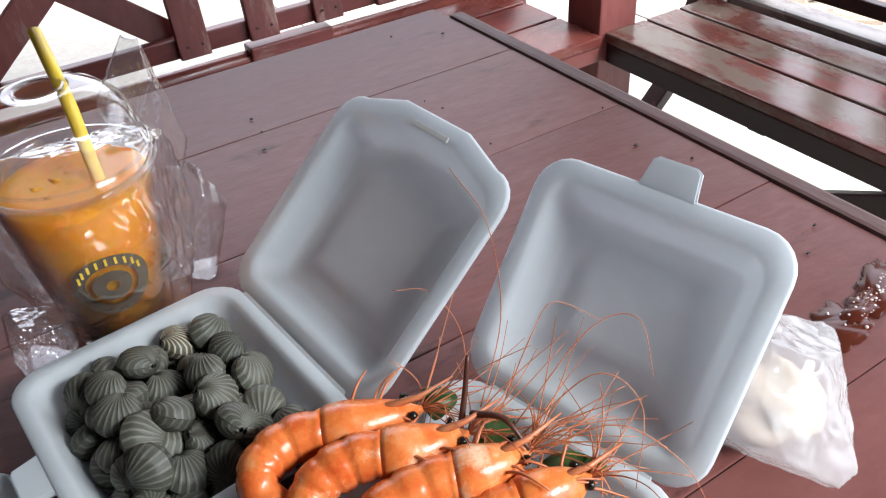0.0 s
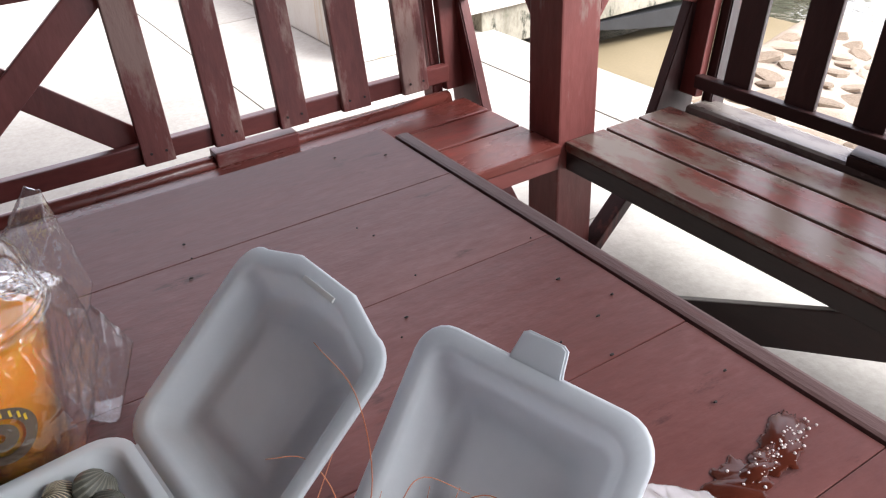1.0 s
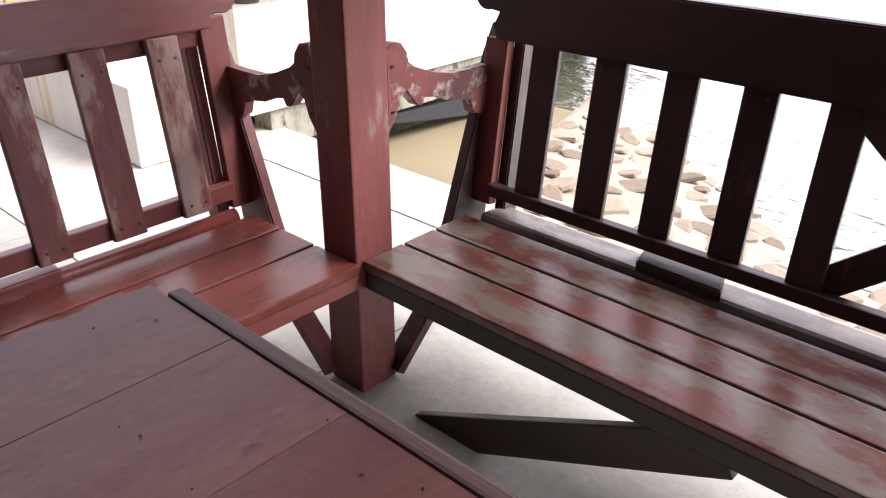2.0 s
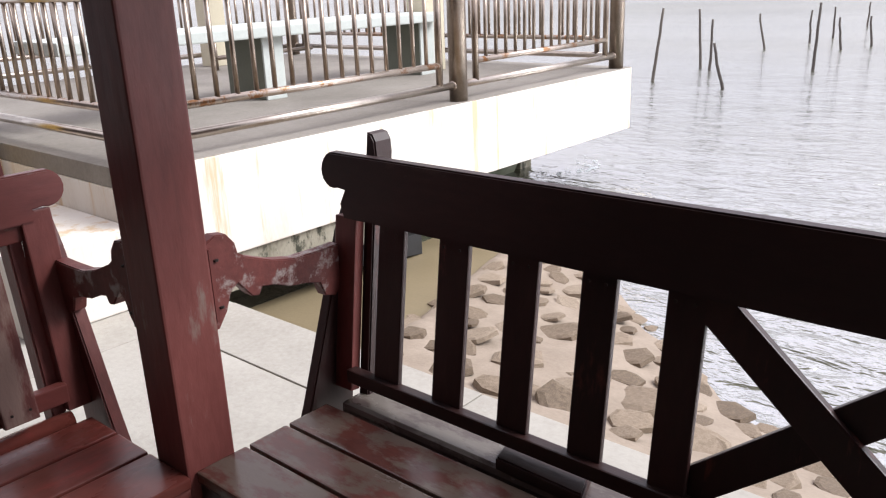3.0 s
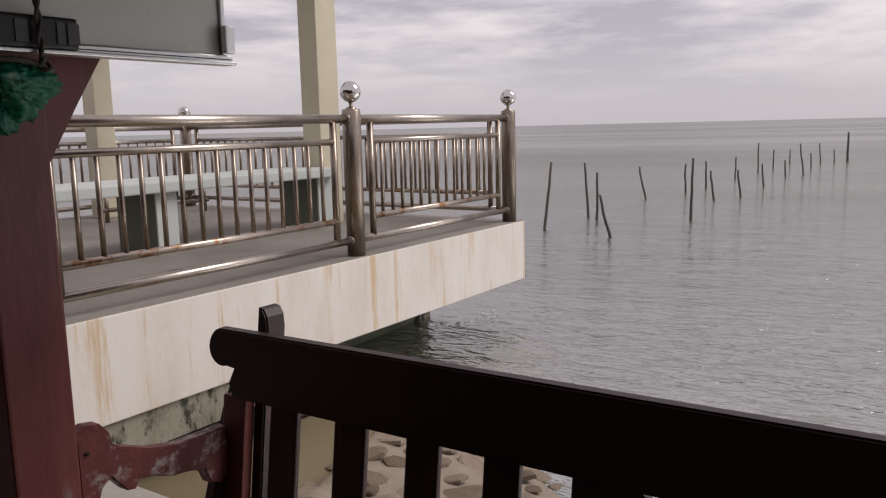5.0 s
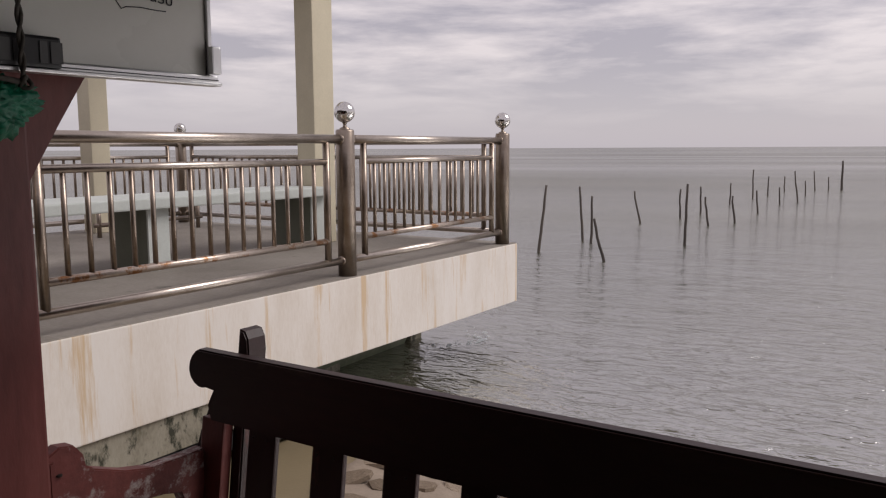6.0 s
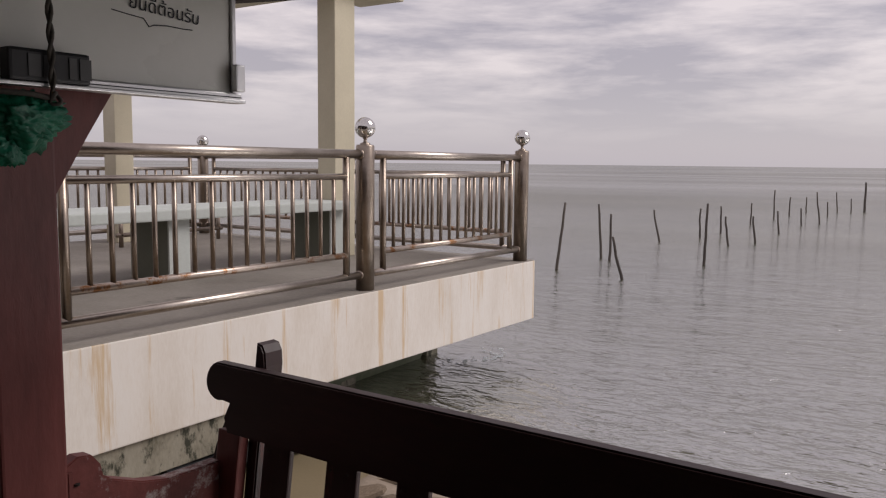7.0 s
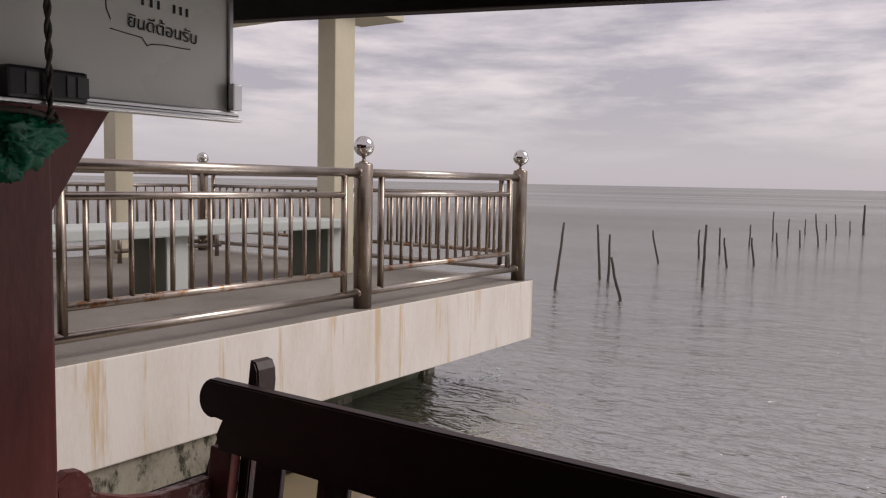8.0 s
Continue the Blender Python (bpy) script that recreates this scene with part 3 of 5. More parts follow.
slope = bmesh.new()
vs = [slope.verts.new(p) for p in ((3.1, 2.5, 0.16), (5.2, 2.72, -0.04), (5.2, 2.95, -0.5), (3.1, 2.85, -0.5), (3.1, 3.0, 0.16), (5.2, 3.2, -0.04), (5.2, 3.3, -0.5), (3.1, 3.1, -0.5))]
for f in ((0, 1, 2, 3), (4, 7, 6, 5), (0, 4, 5, 1), (1, 5, 6, 2), (2, 6, 7, 3), (3, 7, 4, 0)):
    slope.faces.new([vs[k] for k in f])
part("algae_beam", slope, M_algae, pier, "green algae covered concrete beam at the waterline")
fr = random.Random(14)
foam = bmesh.new()
for k in range(60):
    t = fr.uniform(0, 1)
    c = Vector((5.25 + 0.75 * t + fr.gauss(0, 0.05), 2.6 - 0.3 * math.sin(t * 3.0) + fr.gauss(0, 0.05), -0.306))
    r = fr.uniform(0.008, 0.03)
    ring = [foam.verts.new(c + Vector((r * fr.uniform(0.5, 1.6) * math.cos(a), r * fr.uniform(0.4, 1.0) * math.sin(a), 0))) for a in [i * 0.8976 for i in range(7)]]
    top = foam.verts.new(c + Vector((0, 0, r * 0.35)))
    for i in range(7):
        foam.faces.new((ring[i], ring[(i + 1) % 7], top))
solo("sea_foam", foam, M_foam, "flecks of white foam by a pier pile", "foam", kind="stuff", smooth=True)


def rail_post(at):
    p = thing("railing_post", at, "round stainless steel railing post with a ball on top", "post", "railing posts of the pier")
    x, y, z = at
    part("column", lathe([(0.0, 0), (0.062, 0), (0.062, 0.965), (0.056, 0.975), (0.0, 0.975)], at, 28), M_steel_shaded, p, smooth=True)
    part("neck", lathe([(0.036, 0.975), (0.034, 0.985), (0.014, 0.992), (0.011, 1.01), (0.02, 1.024)], at, 16), M_steel_shaded, p, smooth=True)
    bm = bmesh.new()
    bmesh.ops.create_uvsphere(bm, u_segments=28, v_segments=18, radius=0.069, matrix=Matrix.Translation((x, y, z + 1.088)))
    part("ball", bm, M_ball, p, smooth=True)
    return p


first = rail_post((3.395, 2.0, DZ))
for x, y in ((1.08, 2.0), (5.525, 2.0), (5.525, 6.3), (3.395, 6.3), (1.08, 6.3)):
    copy_thing(first, pose(x, y, DZ))


def rail_panel(a, b, n):
    """Railing between two posts: top tube, framed panel of upright bars, bottom tube."""
    a, b = Vector(a), Vector(b)
    d = (b - a).normalized()
    p = thing("balustrade", (a + b) / 2, "stainless steel railing panel with upright bars and rust spots", "railing", "railing panels of the pier")

    def at(s, z):
        v = a + d * s
        return (v.x, v.y, DZ + z)
    L = (b - a).length
    part("handrail", tube([at(0.05, 0.912), at(L - 0.05, 0.912)], 0.029, 16), M_steel_lit, p, smooth=True)
    part("mid_rail", tube([at(0.19, 0.765), at(L - 0.19, 0.765)], 0.021, 14), M_steel_lit, p, smooth=True)
    part("low_rail", tube([at(0.19, 0.25), at(L - 0.19, 0.25)], 0.021, 14), M_rust, p, "steel rail with brown rust spots", smooth=True)
    part("bottom_rail", tube([at(0.05, 0.106), at(L - 0.05, 0.106)], 0.025, 16), M_steel_lit, p, smooth=True)
    for s in (0.19, L - 0.19):
        part("panel_upright", tube([at(s, 0.1), at(s, 0.89)], 0.023, 14), M_steel_shaded, p, smooth=True)
    for s in (0.056, L - 0.056):
        for z in (0.106, 0.912):
            e = Vector(at(s, z))
            part("collar", tube([e - d * 0.012, e + d * 0.012], 0.037 if z > 0.5 else 0.032, 16), M_steel_shaded, p, smooth=True)
    for k in range(n):
        s = 0.19 + (L - 0.38) * (k + 1) / (n + 1)
        part("bar", tube([at(s, 0.25), at(s, 0.765)], 0.0135, 10), M_steel_shaded, p, smooth=True)
    return p


rail_panel((1.08, 2.0, DZ), (3.395, 2.0, DZ), 15)
rail_panel((3.395, 2.0, DZ), (5.525, 2.0, DZ), 14)
rail_panel((5.525, 2.0, DZ), (5.525, 4.15, DZ), 14)
rail_panel((5.525, 4.15, DZ), (5.525, 6.3, DZ), 14)
rail_panel((1.08, 2.0, DZ), (1.08, 4.15, DZ), 14)
rail_panel((1.08, 4.15, DZ), (1.08, 6.3, DZ), 14)
rail_panel((3.395, 6.3, DZ), (5.525, 6.3, DZ), 14)
rail_panel((1.08, 6.3, DZ), (3.395, 6.3, DZ), 15)

for x, y, w, d in ((4.64, 3.4, 0.265, 0.21), (4.18, 6.0, 0.21, 0.2)):
    c = thing("concrete_column", (x + w / 2, y + d / 2, DZ), "square cream painted concrete column on the pier", "column", "columns of the pier shelter")
    part("shaft", box((x, y, DZ), (x + w, y + d, 3.6), 0.008), M_beige, c)


# ---- revetment and shore ----
def shore_z(x, y):
    """Height of the stone slope between the paving edge and the water."""
    waterline = 2.2 + (0.85 if y > -0.45 else 0.35) * (y + 0.45)
    k = max((x - 1.2) / max(waterline - 1.2, 0.3), 0)
    side = min(max((y - 0.72 - 0.38 * (x - 1.2)) / 0.3, 0), 1)
    return -0.02 - 0.29 * min(k, 2.0) - 0.3 * side


def shore():
    bm = bmesh.new()
    xs, ys = [1.2 + 2.9 * i / 48 for i in range(49)], [-4.0 + 5.9 * j / 90 for j in range(91)]
    g = [[bm.verts.new((x, y, shore_z(x, y) + 0.03 * (noise.noise(Vector((x * 3, y * 3, 0)))) - 0.012)) for y in ys] for x in xs]
    for a, b in zip(g, g[1:]):
        for j in range(len(ys) - 1):
            bm.faces.new((a[j], a[j + 1], b[j + 1], b[j]))
    ground = solo("ground", bm, M_mortar, "pale mortared stone revetment sloping into the water", "revetment", kind="structure", smooth=True)
    rnd = random.Random(5)
    shapes = []
    for k in range(10):
        sb = bmesh.new()
        n = rnd.randint(6, 8)
        out = [(1.0 * math.cos(2 * math.pi * i / n + rnd.uniform(-0.25, 0.25)) * rnd.uniform(0.8, 1.1), 0.68 * math.sin(2 * math.pi * i / n) * rnd.uniform(0.75, 1.1)) for i in range(n)]
        lo = [sb.verts.new((x, y, -0.5)) for x, y in out]
        mid = [sb.verts.new((x * 0.97, y * 0.97, 0.12)) for x, y in out]
        top = [sb.verts.new((x * 0.72, y * 0.72, 0.3 + rnd.uniform(-0.06, 0.06))) for x, y in out]
        for r0, r1 in ((lo, mid), (mid, top)):
            for i in range(n):
                sb.faces.new((r0[i], r0[(i + 1) % n], r1[(i + 1) % n], r1[i]))
        sb.faces.new(top)
        shapes.append(mesh("stone", sb, M_stone))
    taken = []
    for _ in range(6000):
        x, y = rnd.uniform(1.27, 3.2), rnd.uniform(-1.5, 1.3)
        r = rnd.uniform(0.07, 0.19)
        if shore_z(x, y) < -0.38 or (x < 1.36 and rnd.random() < 0.8) or any((x - a) ** 2 + (y - b) ** 2 < (0.77 * (r + c)) ** 2 for a, b, c in taken):
            continue
        taken.append((x, y, r))
        if len(taken) >= 290:
            break
    for x, y, r in taken:
        st = new("stone", rnd.choice(shapes))
        st.parent = ground
        st.matrix_basis = Matrix.Translation((x, y, shore_z(x, y) - 0.008)) @ Euler((rnd.uniform(-0.1, 0.1), 0.2, rnd.uniform(0, 6.3))).to_matrix().to_4x4() @ Matrix.Diagonal((r, r, r * 0.26, 1))


shore()
# muddy channel beside the pier
solo("mud_flat", box((1.2, 0.85, -0.5), (3.3, 2.12, -0.3), 0.01), M_mud, "brown muddy water bed beside the pier wall", "mud", kind="structure")
# ---- sticks in the sea ----
STICKS = [(11.8, 4.84, 1.16, 0.15, 0.0), (13.86, 4.87, 1.05, -0.04, 0.02), (13.52, 4.54, 0.89, 0.0, 0.0), (11.32, 3.33, 0.68, -0.27, 0.03),
          (17.91, 5.18, 0.76, -0.1, 0.06), (19.65, 4.79, 0.74, 0.07, 0.02), (14.06, 2.98, 1.13, 0.08, 0.02), (21.2, 4.66, 0.74, -0.03, 0.0),
          (18.01, 3.59, 0.67, -0.08, 0.03), (25.34, 4.95, 0.67, 0.03, 0.0), (19.05, 3.27, 0.64, -0.04, 0.03), (28.58, 5.02, 1.01, 0.05, 0.02),
          (22.27, 3.42, 0.62, -0.08, 0.02), (30.94, 4.98, 0.7, 0.02, 0.0), (26.23, 3.65, 0.53, 0.0, 0.02), (33.66, 4.91, 0.62, -0.02, 0.0),
          (27.35, 3.36, 1.01, -0.02, 0.05), (31.38, 3.75, 0.55, -0.04, 0.0), (34.8, 3.97, 0.81, -0.05, 0.02), (35.57, 3.57, 0.55, -0.05, 0.0), (36.33, 3.2, 1.2, 0.0, 0.0)]
for k, (x, y, hgt, tilt, bow) in enumerate(STICKS):
    rs = random.Random(k)
    s = thing("sea_stake", (x, y, -0.31), "thin weathered wooden stake standing in the sea", "stake", "stakes in the sea")
    # leans across the line of sight
    ax = Vector((0.35, -0.94, 0))
    pts, rad = [], []
    for i in range(9):
        f = i / 8
        p = Vector((x, y, -0.31 - 0.5 + (hgt + 0.5) * f)) + ax * (tilt * hgt * f + bow * math.sin(f * 5.0) + 0.008 * rs.uniform(-1, 1))
        pts.append(p)
        rad.append((0.055 if k == 20 else 0.032) * (1.0 - 0.35 * f) * (1 + 0.0004 * x))
    part("pole", tube(pts, rad, 8), M_stick, s, smooth=True)

# ---- pier furniture ----
pb = thing("concrete_bench", (3.3, 3.35, DZ), "long mint white concrete bench on the pier", "bench")
part("seat", box((1.3, 3.2, 1.084), (4.62, 3.8, 1.163), 0.012), M_mint, pb)
# leg bodies mix their green with side shade; thin front plates stay lit
for x0 in (2.79, 4.45):
    part("leg", box((x0, 3.3, DZ), (x0 + 0.17, 3.74, 1.083), 0.008), M_green, pb)
    part("leg_face", box((x0 - 0.004, 3.28, DZ), (x0 + 0.174, 3.298, 1.083), 0.004), M_mint, pb)
low = thing("low_rail_frame", (5, 5, DZ), "low steel frame beside the far railing", "frame")
for yy, zz in ((5.6, 0.32), (5.6, 0.12)):
    part("bar", tube([(3.9, yy, DZ + zz), (5.2, yy, DZ + zz)], 0.022, 10), M_steel_shaded, low, smooth=True)
for xx in (3.95, 5.15):
    part("foot", tube([(xx, 5.6, DZ), (xx, 5.6, DZ + 0.32)], 0.022, 10), M_steel_shaded, low, smooth=True)
shelter = thing("pier_roof", (4.5, 5, 3.2), "cream concrete beam of the pier shelter", "roof", kind="structure")
part("edge_beam", box((3.0, 3.3, 3.02), (5.5, 3.84, 3.3), 0.01), M_beige, shelter)
part("cross_beam", box((4.43, 3.845, 3.05), (5.0, 6.2, 3.3), 0.01), M_beige, shelter)

M_yellow = material("yellow_board", [(0.2, (0.5, 0.33, 0.08)), (0.8, (0.62, 0.43, 0.13))], 3, rough=(0.5, 0.7))
solo("yellow_board", box((0.45, 3.3, 0.375), (0.9, 3.34, 1.2), 0.006), M_yellow, "yellow board standing on the pier landing", "board")
solo("grey_board", box((0.905, 3.42, 0.375), (0.947, 3.5, 1.0), 0.004), M_green, "grey green board on the pier landing", "board")

# ---- whiteboard on the post ----
M_board = material("whiteboard_enamel", [(0.2, (0.76, 0.76, 0.7)), (0.8, (0.83, 0.83, 0.78))], 2, rough=(0.22, 0.36), bump=0.02)
M_alu = material("aluminium_frame", [(0.2, (0.55, 0.55, 0.55)), (0.8, (0.68, 0.68, 0.68))], 6, rough=(0.3, 0.45), bump=0.03, metallic=0.9)
M_ink = material("black_marker_ink", [(0.2, (0.012, 0.012, 0.016)), (0.8, (0.02, 0.02, 0.026))], 6, rough=(0.5, 0.6), bump=0)
M_rope = material("grey_rope", [(0.2, (0.05, 0.045, 0.04)), (0.8, (0.13, 0.12, 0.1))], 90, rough=(0.8, 0.95), bump=0.5)
YB = -0.098
wb = thing("whiteboard", (0.1, YB, 1.64), "white marker board with handwriting, aluminium frame and tray", "whiteboard")
part("panel", box((-0.9, YB, 1.652), (0.452, YB + 0.012, 2.25), 0.001), M_board, wb)
part("bottom_frame", box((-0.9, YB - 0.012, 1.632), (0.474, YB + 0.02, 1.651), 0.003), M_alu, wb)
# groove drawn as a black strip, the recess shade put into its colour
part("frame_groove", box((-0.9, YB - 0.0135, 1.6405), (0.474, YB - 0.0125, 1.6425), 0), M_black, wb)
part("side_frame", box((0.453, YB - 0.008, 1.652), (0.464, YB + 0.02, 2.25), 0.002), M_alu, wb)
part("corner_clip", box((0.444, YB - 0.03, 1.653), (0.47, YB - 0.0125, 1.712), 0.004), M_alu, wb)


def letters(body, size, where, parent, mat):
    cu = bpy.data.curves.new("writing", "FONT")
    cu.body, cu.size, cu.extrude, cu.align_x = body, size, 0.0004, "CENTER"
    ob = new("writing", cu)
    dg = bpy.context.evaluated_depsgraph_get()
    me = bpy.data.meshes.new_from_object(ob.evaluated_get(dg))
    bpy.data.objects.remove(ob)
    me.transform(where)
    me.materials.clear()
    me.materials.append(mat)
    t = new("writing", me)
    t.parent = parent
    t.matrix_parent_inverse = world_basis(parent).inverted()
    return tagged(t, "black handwritten Thai greeting")


letters("\u0e22\u0e34\u0e19\u0e14\u0e35\u0e15\u0e49\u0e2d\u0e19\u0e23\u0e31\u0e1a", 0.036, Matrix.Translation((0.285, YB - 0.0025, 1.792)) @ Euler((radians(90), radians(4), 0)).to_matrix().to_4x4(), wb, M_ink)
stroke = [(0.165, 1.822), (0.2, 1.818), (0.235, 1.815), (0.247, 1.8), (0.258, 1.805), (0.29, 1.808), (0.33, 1.807), (0.352, 1.808)]
part("underline", tube([(x, YB - 0.001, z - 0.034) for x, z in stroke], 0.0011, 6), M_ink, wb)
part("bubble_line", tube([(x, YB - 0.001, z) for x, z in ((0.166, 1.805), (0.157, 1.825), (0.155, 1.865), (0.163, 1.9))], 0.0011, 6), M_ink, wb)
for k, x in enumerate((0.235, 0.255, 0.272, 0.31, 0.326, 0.342)):
    part("writing_bar", box((x, YB - 0.0022, 1.845 - 0.001 * k), (x + 0.005, YB - 0.0004, 1.862 - 0.001 * k), 0), M_ink, wb)

lamp = thing("battery_lamp", (0.02, YB - 0.03, 1.652), "black plastic box lamp standing on the whiteboard tray", "lamp")
part("case", box((-0.06, YB - 0.048, 1.634), (0.088, YB - 0.0145, 1.69), 0.006), M_black, lamp)
M_grey = material("smoky_plastic", [(0.2, (0.05, 0.05, 0.05)), (0.8, (0.09, 0.09, 0.09))], 6, rough=(0.3, 0.5), bump=0)
for x0, x1 in ((-0.028, -0.006), (-0.001, 0.014), (0.046, 0.06), (0.066, 0.088)):
    part("lens", box((x0, YB - 0.0505, 1.643), (x1, YB - 0.0485, 1.68), 0), M_grey, lamp)
shelf = thing("lamp_ledge", (0.0, YB - 0.03, 1.64), "thin aluminium marker tray of the whiteboard", "tray")
part("ledge", box((-0.9, YB - 0.05, 1.626), (0.452, YB - 0.0145, 1.6335), 0.002), M_alu, shelf)

rope = thing("rope", (0.03, YB - 0.075, 1.62), "grey twisted rope hanging in front of the whiteboard", "rope")
for ph in (0.0, math.pi):
    pts = [(0.008 + 0.0035 * math.cos(ph + i * 0.9) - 0.006 * i / 60, YB - 0.06 + 0.0035 * math.sin(ph + i * 0.9), 1.61 + 0.65 * i / 60) for i in range(61)]
    part("strand", tube(pts, 0.0036, 6), M_rope, rope, smooth=True)
part("knot", tube([(0.012 + 0.008 * math.cos(a), YB - 0.06 + 0.007 * math.sin(a * 2), 1.606 + 0.01 * math.sin(a)) for a in [i * 0.55 for i in range(14)]], 0.004, 6), M_rope, rope, smooth=True)
part("tie", tube([(0.012, YB - 0.058, 1.606), (-0.03, YB - 0.056, 1.612), (-0.1, YB - 0.06, 1.612), (-0.13, YB + 0.03, 1.61)], 0.005, 6), M_rope, rope, smooth=True)

M_gbag = material("green_plastic_film", [(0.2, (0.0, 0.09, 0.045)), (0.5, (0.01, 0.2, 0.11)), (0.8, (0.05, 0.34, 0.2))], 18, rough=(0.2, 0.4), bump=0.3, per_piece=0)


def crumple(center, size, seed, amp=0.25, fold=7.0, sub=5):
    """A crumpled closed film: a ball pulled into sharp folds."""
    bm = bmesh.new()
    bmesh.ops.create_icosphere(bm, subdivisions=sub, radius=1.0)
    for v in bm.verts:
        d = v.co.normalized()
        n1 = noise.noise(d * 1.6 + Vector((seed, 0, 0)))
        n2 = abs(noise.noise(d * fold * 0.45 + Vector((0, seed, 0))))
        n3 = abs(noise.noise(d * fold + Vector((0, 0, seed))))
        r = 1.0 + amp * n1 - amp * 0.7 * n2 + amp * 0.35 * n3
        v.co = Vector((d.x * size[0], d.y * size[1], d.z * size[2])) * r + Vector(center)
    return bm


def facet_film(center, size, seed, planes=34, sub=6, crease=0.03):
    """A slack film pulled into flat facets and creases: a ball cut by random planes, then wrinkled."""
    rp = random.Random(seed)
    cuts_ = []
    for k in range(planes):
        n = Vector((rp.gauss(0, 1), rp.gauss(0, 1), rp.gauss(0, 1))).normalized()
        cuts_.append((n, rp.uniform(0.62, 1.05)))
    bm = bmesh.new()
    bmesh.ops.create_icosphere(bm, subdivisions=sub, radius=1.0)
    for v in bm.verts:
        d = v.co.normalized()
        r = min([1.25] + [h / d.dot(n) for n, h in cuts_ if d.dot(n) > 0.05])
        r += 0.03 * noise.noise(d * 4.0 + Vector((seed, 0, 0))) + crease * abs(noise.noise(d * 7.0 + Vector((0, seed, 0))))
        v.co = Vector((d.x * size[0], d.y * size[1], d.z * size[2])) * r + Vector(center)
    return bm


gb = thing("green_plastic_bag", (-0.02, -0.12, 1.57), "crumpled green plastic bag tied to the post", "bag")
let_light_through(M_gbag, 0.3)
part("film", facet_film((-0.035, -0.125, 1.574), (0.088, 0.046, 0.05), 5, 30, 5, 0.35), M_gbag, gb, smooth=True)
part("film_tail", facet_film((-0.055, -0.118, 1.53), (0.04, 0.026, 0.036), 9, 18, 5, 0.35), M_gbag, gb, smooth=True)

kb = thing("knee_brace", (0.1, 0, 1.6), "dark red curved wooden knee brace on the post", "brace")
out = [(0.064, 1.4), (0.064, 1.9), (0.43, 1.9), (0.34, 1.79), (0.27, 1.71), (0.21, 1.63), (0.155, 1.545), (0.115, 1.48), (0.085, 1.43)]
part("board", slab_from_outline(out, lambda a, z, w: (a, w - 0.02, z), 0.04, 0.003), M_red_z, kb)


# ---- food on the table ----
before_food = set(bpy.data.objects)


def film_material(name, tint, gloss_most, milky=0.0, gloss_least=0.04):
    """Thin clear film: see-through, with gloss that follows Fresnel."""
    m = bpy.data.materials.new(name)
    m.use_nodes = True
    nt = m.node_tree
    nt.nodes.remove(nt.nodes["Principled BSDF"])
    out = nt.nodes["Material Output"]
    clear, gloss, mix = nt.nodes.new("ShaderNodeBsdfTransparent"), nt.nodes.new("ShaderNodeBsdfGlossy"), nt.nodes.new("ShaderNodeMixShader")
    clear.inputs["Color"].default_value = (*tint, 1)
    gloss.inputs["Roughness"].default_value = 0.08
    fr = nt.nodes.new("ShaderNodeLayerWeight")
    power = nt.nodes.new("ShaderNodeMath")
    power.operation = "POWER"
    power.inputs[1].default_value = 3.0
    nt.links.new(fr.outputs["Facing"], power.inputs[0])
    mul = nt.nodes.new("ShaderNodeMath")
    mul.operation = "MULTIPLY_ADD"
    mul.use_clamp = True
    mul.inputs[1].default_value, mul.inputs[2].default_value = gloss_most, gloss_least
    nt.links.new(power.outputs["Value"], mul.inputs[0])
    nt.links.new(mul.outputs["Value"], mix.inputs["Fac"])
    first = clear.outputs["BSDF"]
    if milky:
        veil, soft, both = nt.nodes.new("ShaderNodeBsdfDiffuse"), nt.nodes.new("ShaderNodeBsdfTranslucent"), nt.nodes.new("ShaderNodeMixShader")
        veil.inputs["Color"].default_value = soft.inputs["Color"].default_value = (0.85, 0.85, 0.86, 1)
        both.inputs["Fac"].default_value = 0.5
        nt.links.new(veil.outputs["BSDF"], both.inputs[1])
        nt.links.new(soft.outputs["BSDF"], both.inputs[2])
        mm = nt.nodes.new("ShaderNodeMixShader")
        mm.inputs["Fac"].default_value = milky
        nt.links.new(first, mm.inputs[1])
        nt.links.new(both.outputs["Shader"], mm.inputs[2])
        first = mm.outputs["Shader"]
    nt.links.new(first, mix.inputs[1])
    nt.links.new(gloss.outputs["BSDF"], mix.inputs[2])
    nt.links.new(mix.outputs["Shader"], out.inputs["Surface"])
    return m


M_film = film_material("clear_plastic_film", (0.99, 0.99, 0.99), 1.4, 0.04, 0.1)
M_cup = film_material("clear_cup_plastic", (0.99, 0.99, 0.99), 0.9, 0.012, 0.05)
M_milky = film_material("milky_plastic_bag", (0.97, 0.97, 0.97), 0.6, 0.36)


def juice_material():
    """Cloudy juice: light goes in and comes out coloured, with little gloss."""
    m = bpy.data.materials.new("orange_juice")
    m.use_nodes = True
    nt = m.node_tree
    p = nt.nodes["Principled BSDF"]
    tc, n = nt.nodes.new("ShaderNodeTexCoord"), nt.nodes.new("ShaderNodeTexNoise")
    n.inputs["Scale"].default_value, n.inputs["Detail"].default_value = 14.0, 4.0
    nt.links.new(tc.outputs["Object"], n.inputs["Vector"])
    r = ramp_node(nt, [(0.3, (1.0, 0.33, 0.002)), (0.7, (1.0, 0.43, 0.01))])
    nt.links.new(n.outputs["Fac"], r.inputs["Fac"])
    nt.links.new(r.outputs["Color"], p.inputs["Base Color"])
    p.inputs["Roughness"].default_value, p.inputs["Specular IOR Level"].default_value = 0.4, 0.2
    p.inputs["Subsurface Weight"].default_value, p.inputs["Subsurface Scale"].default_value = 0.6, 0.02
    return m


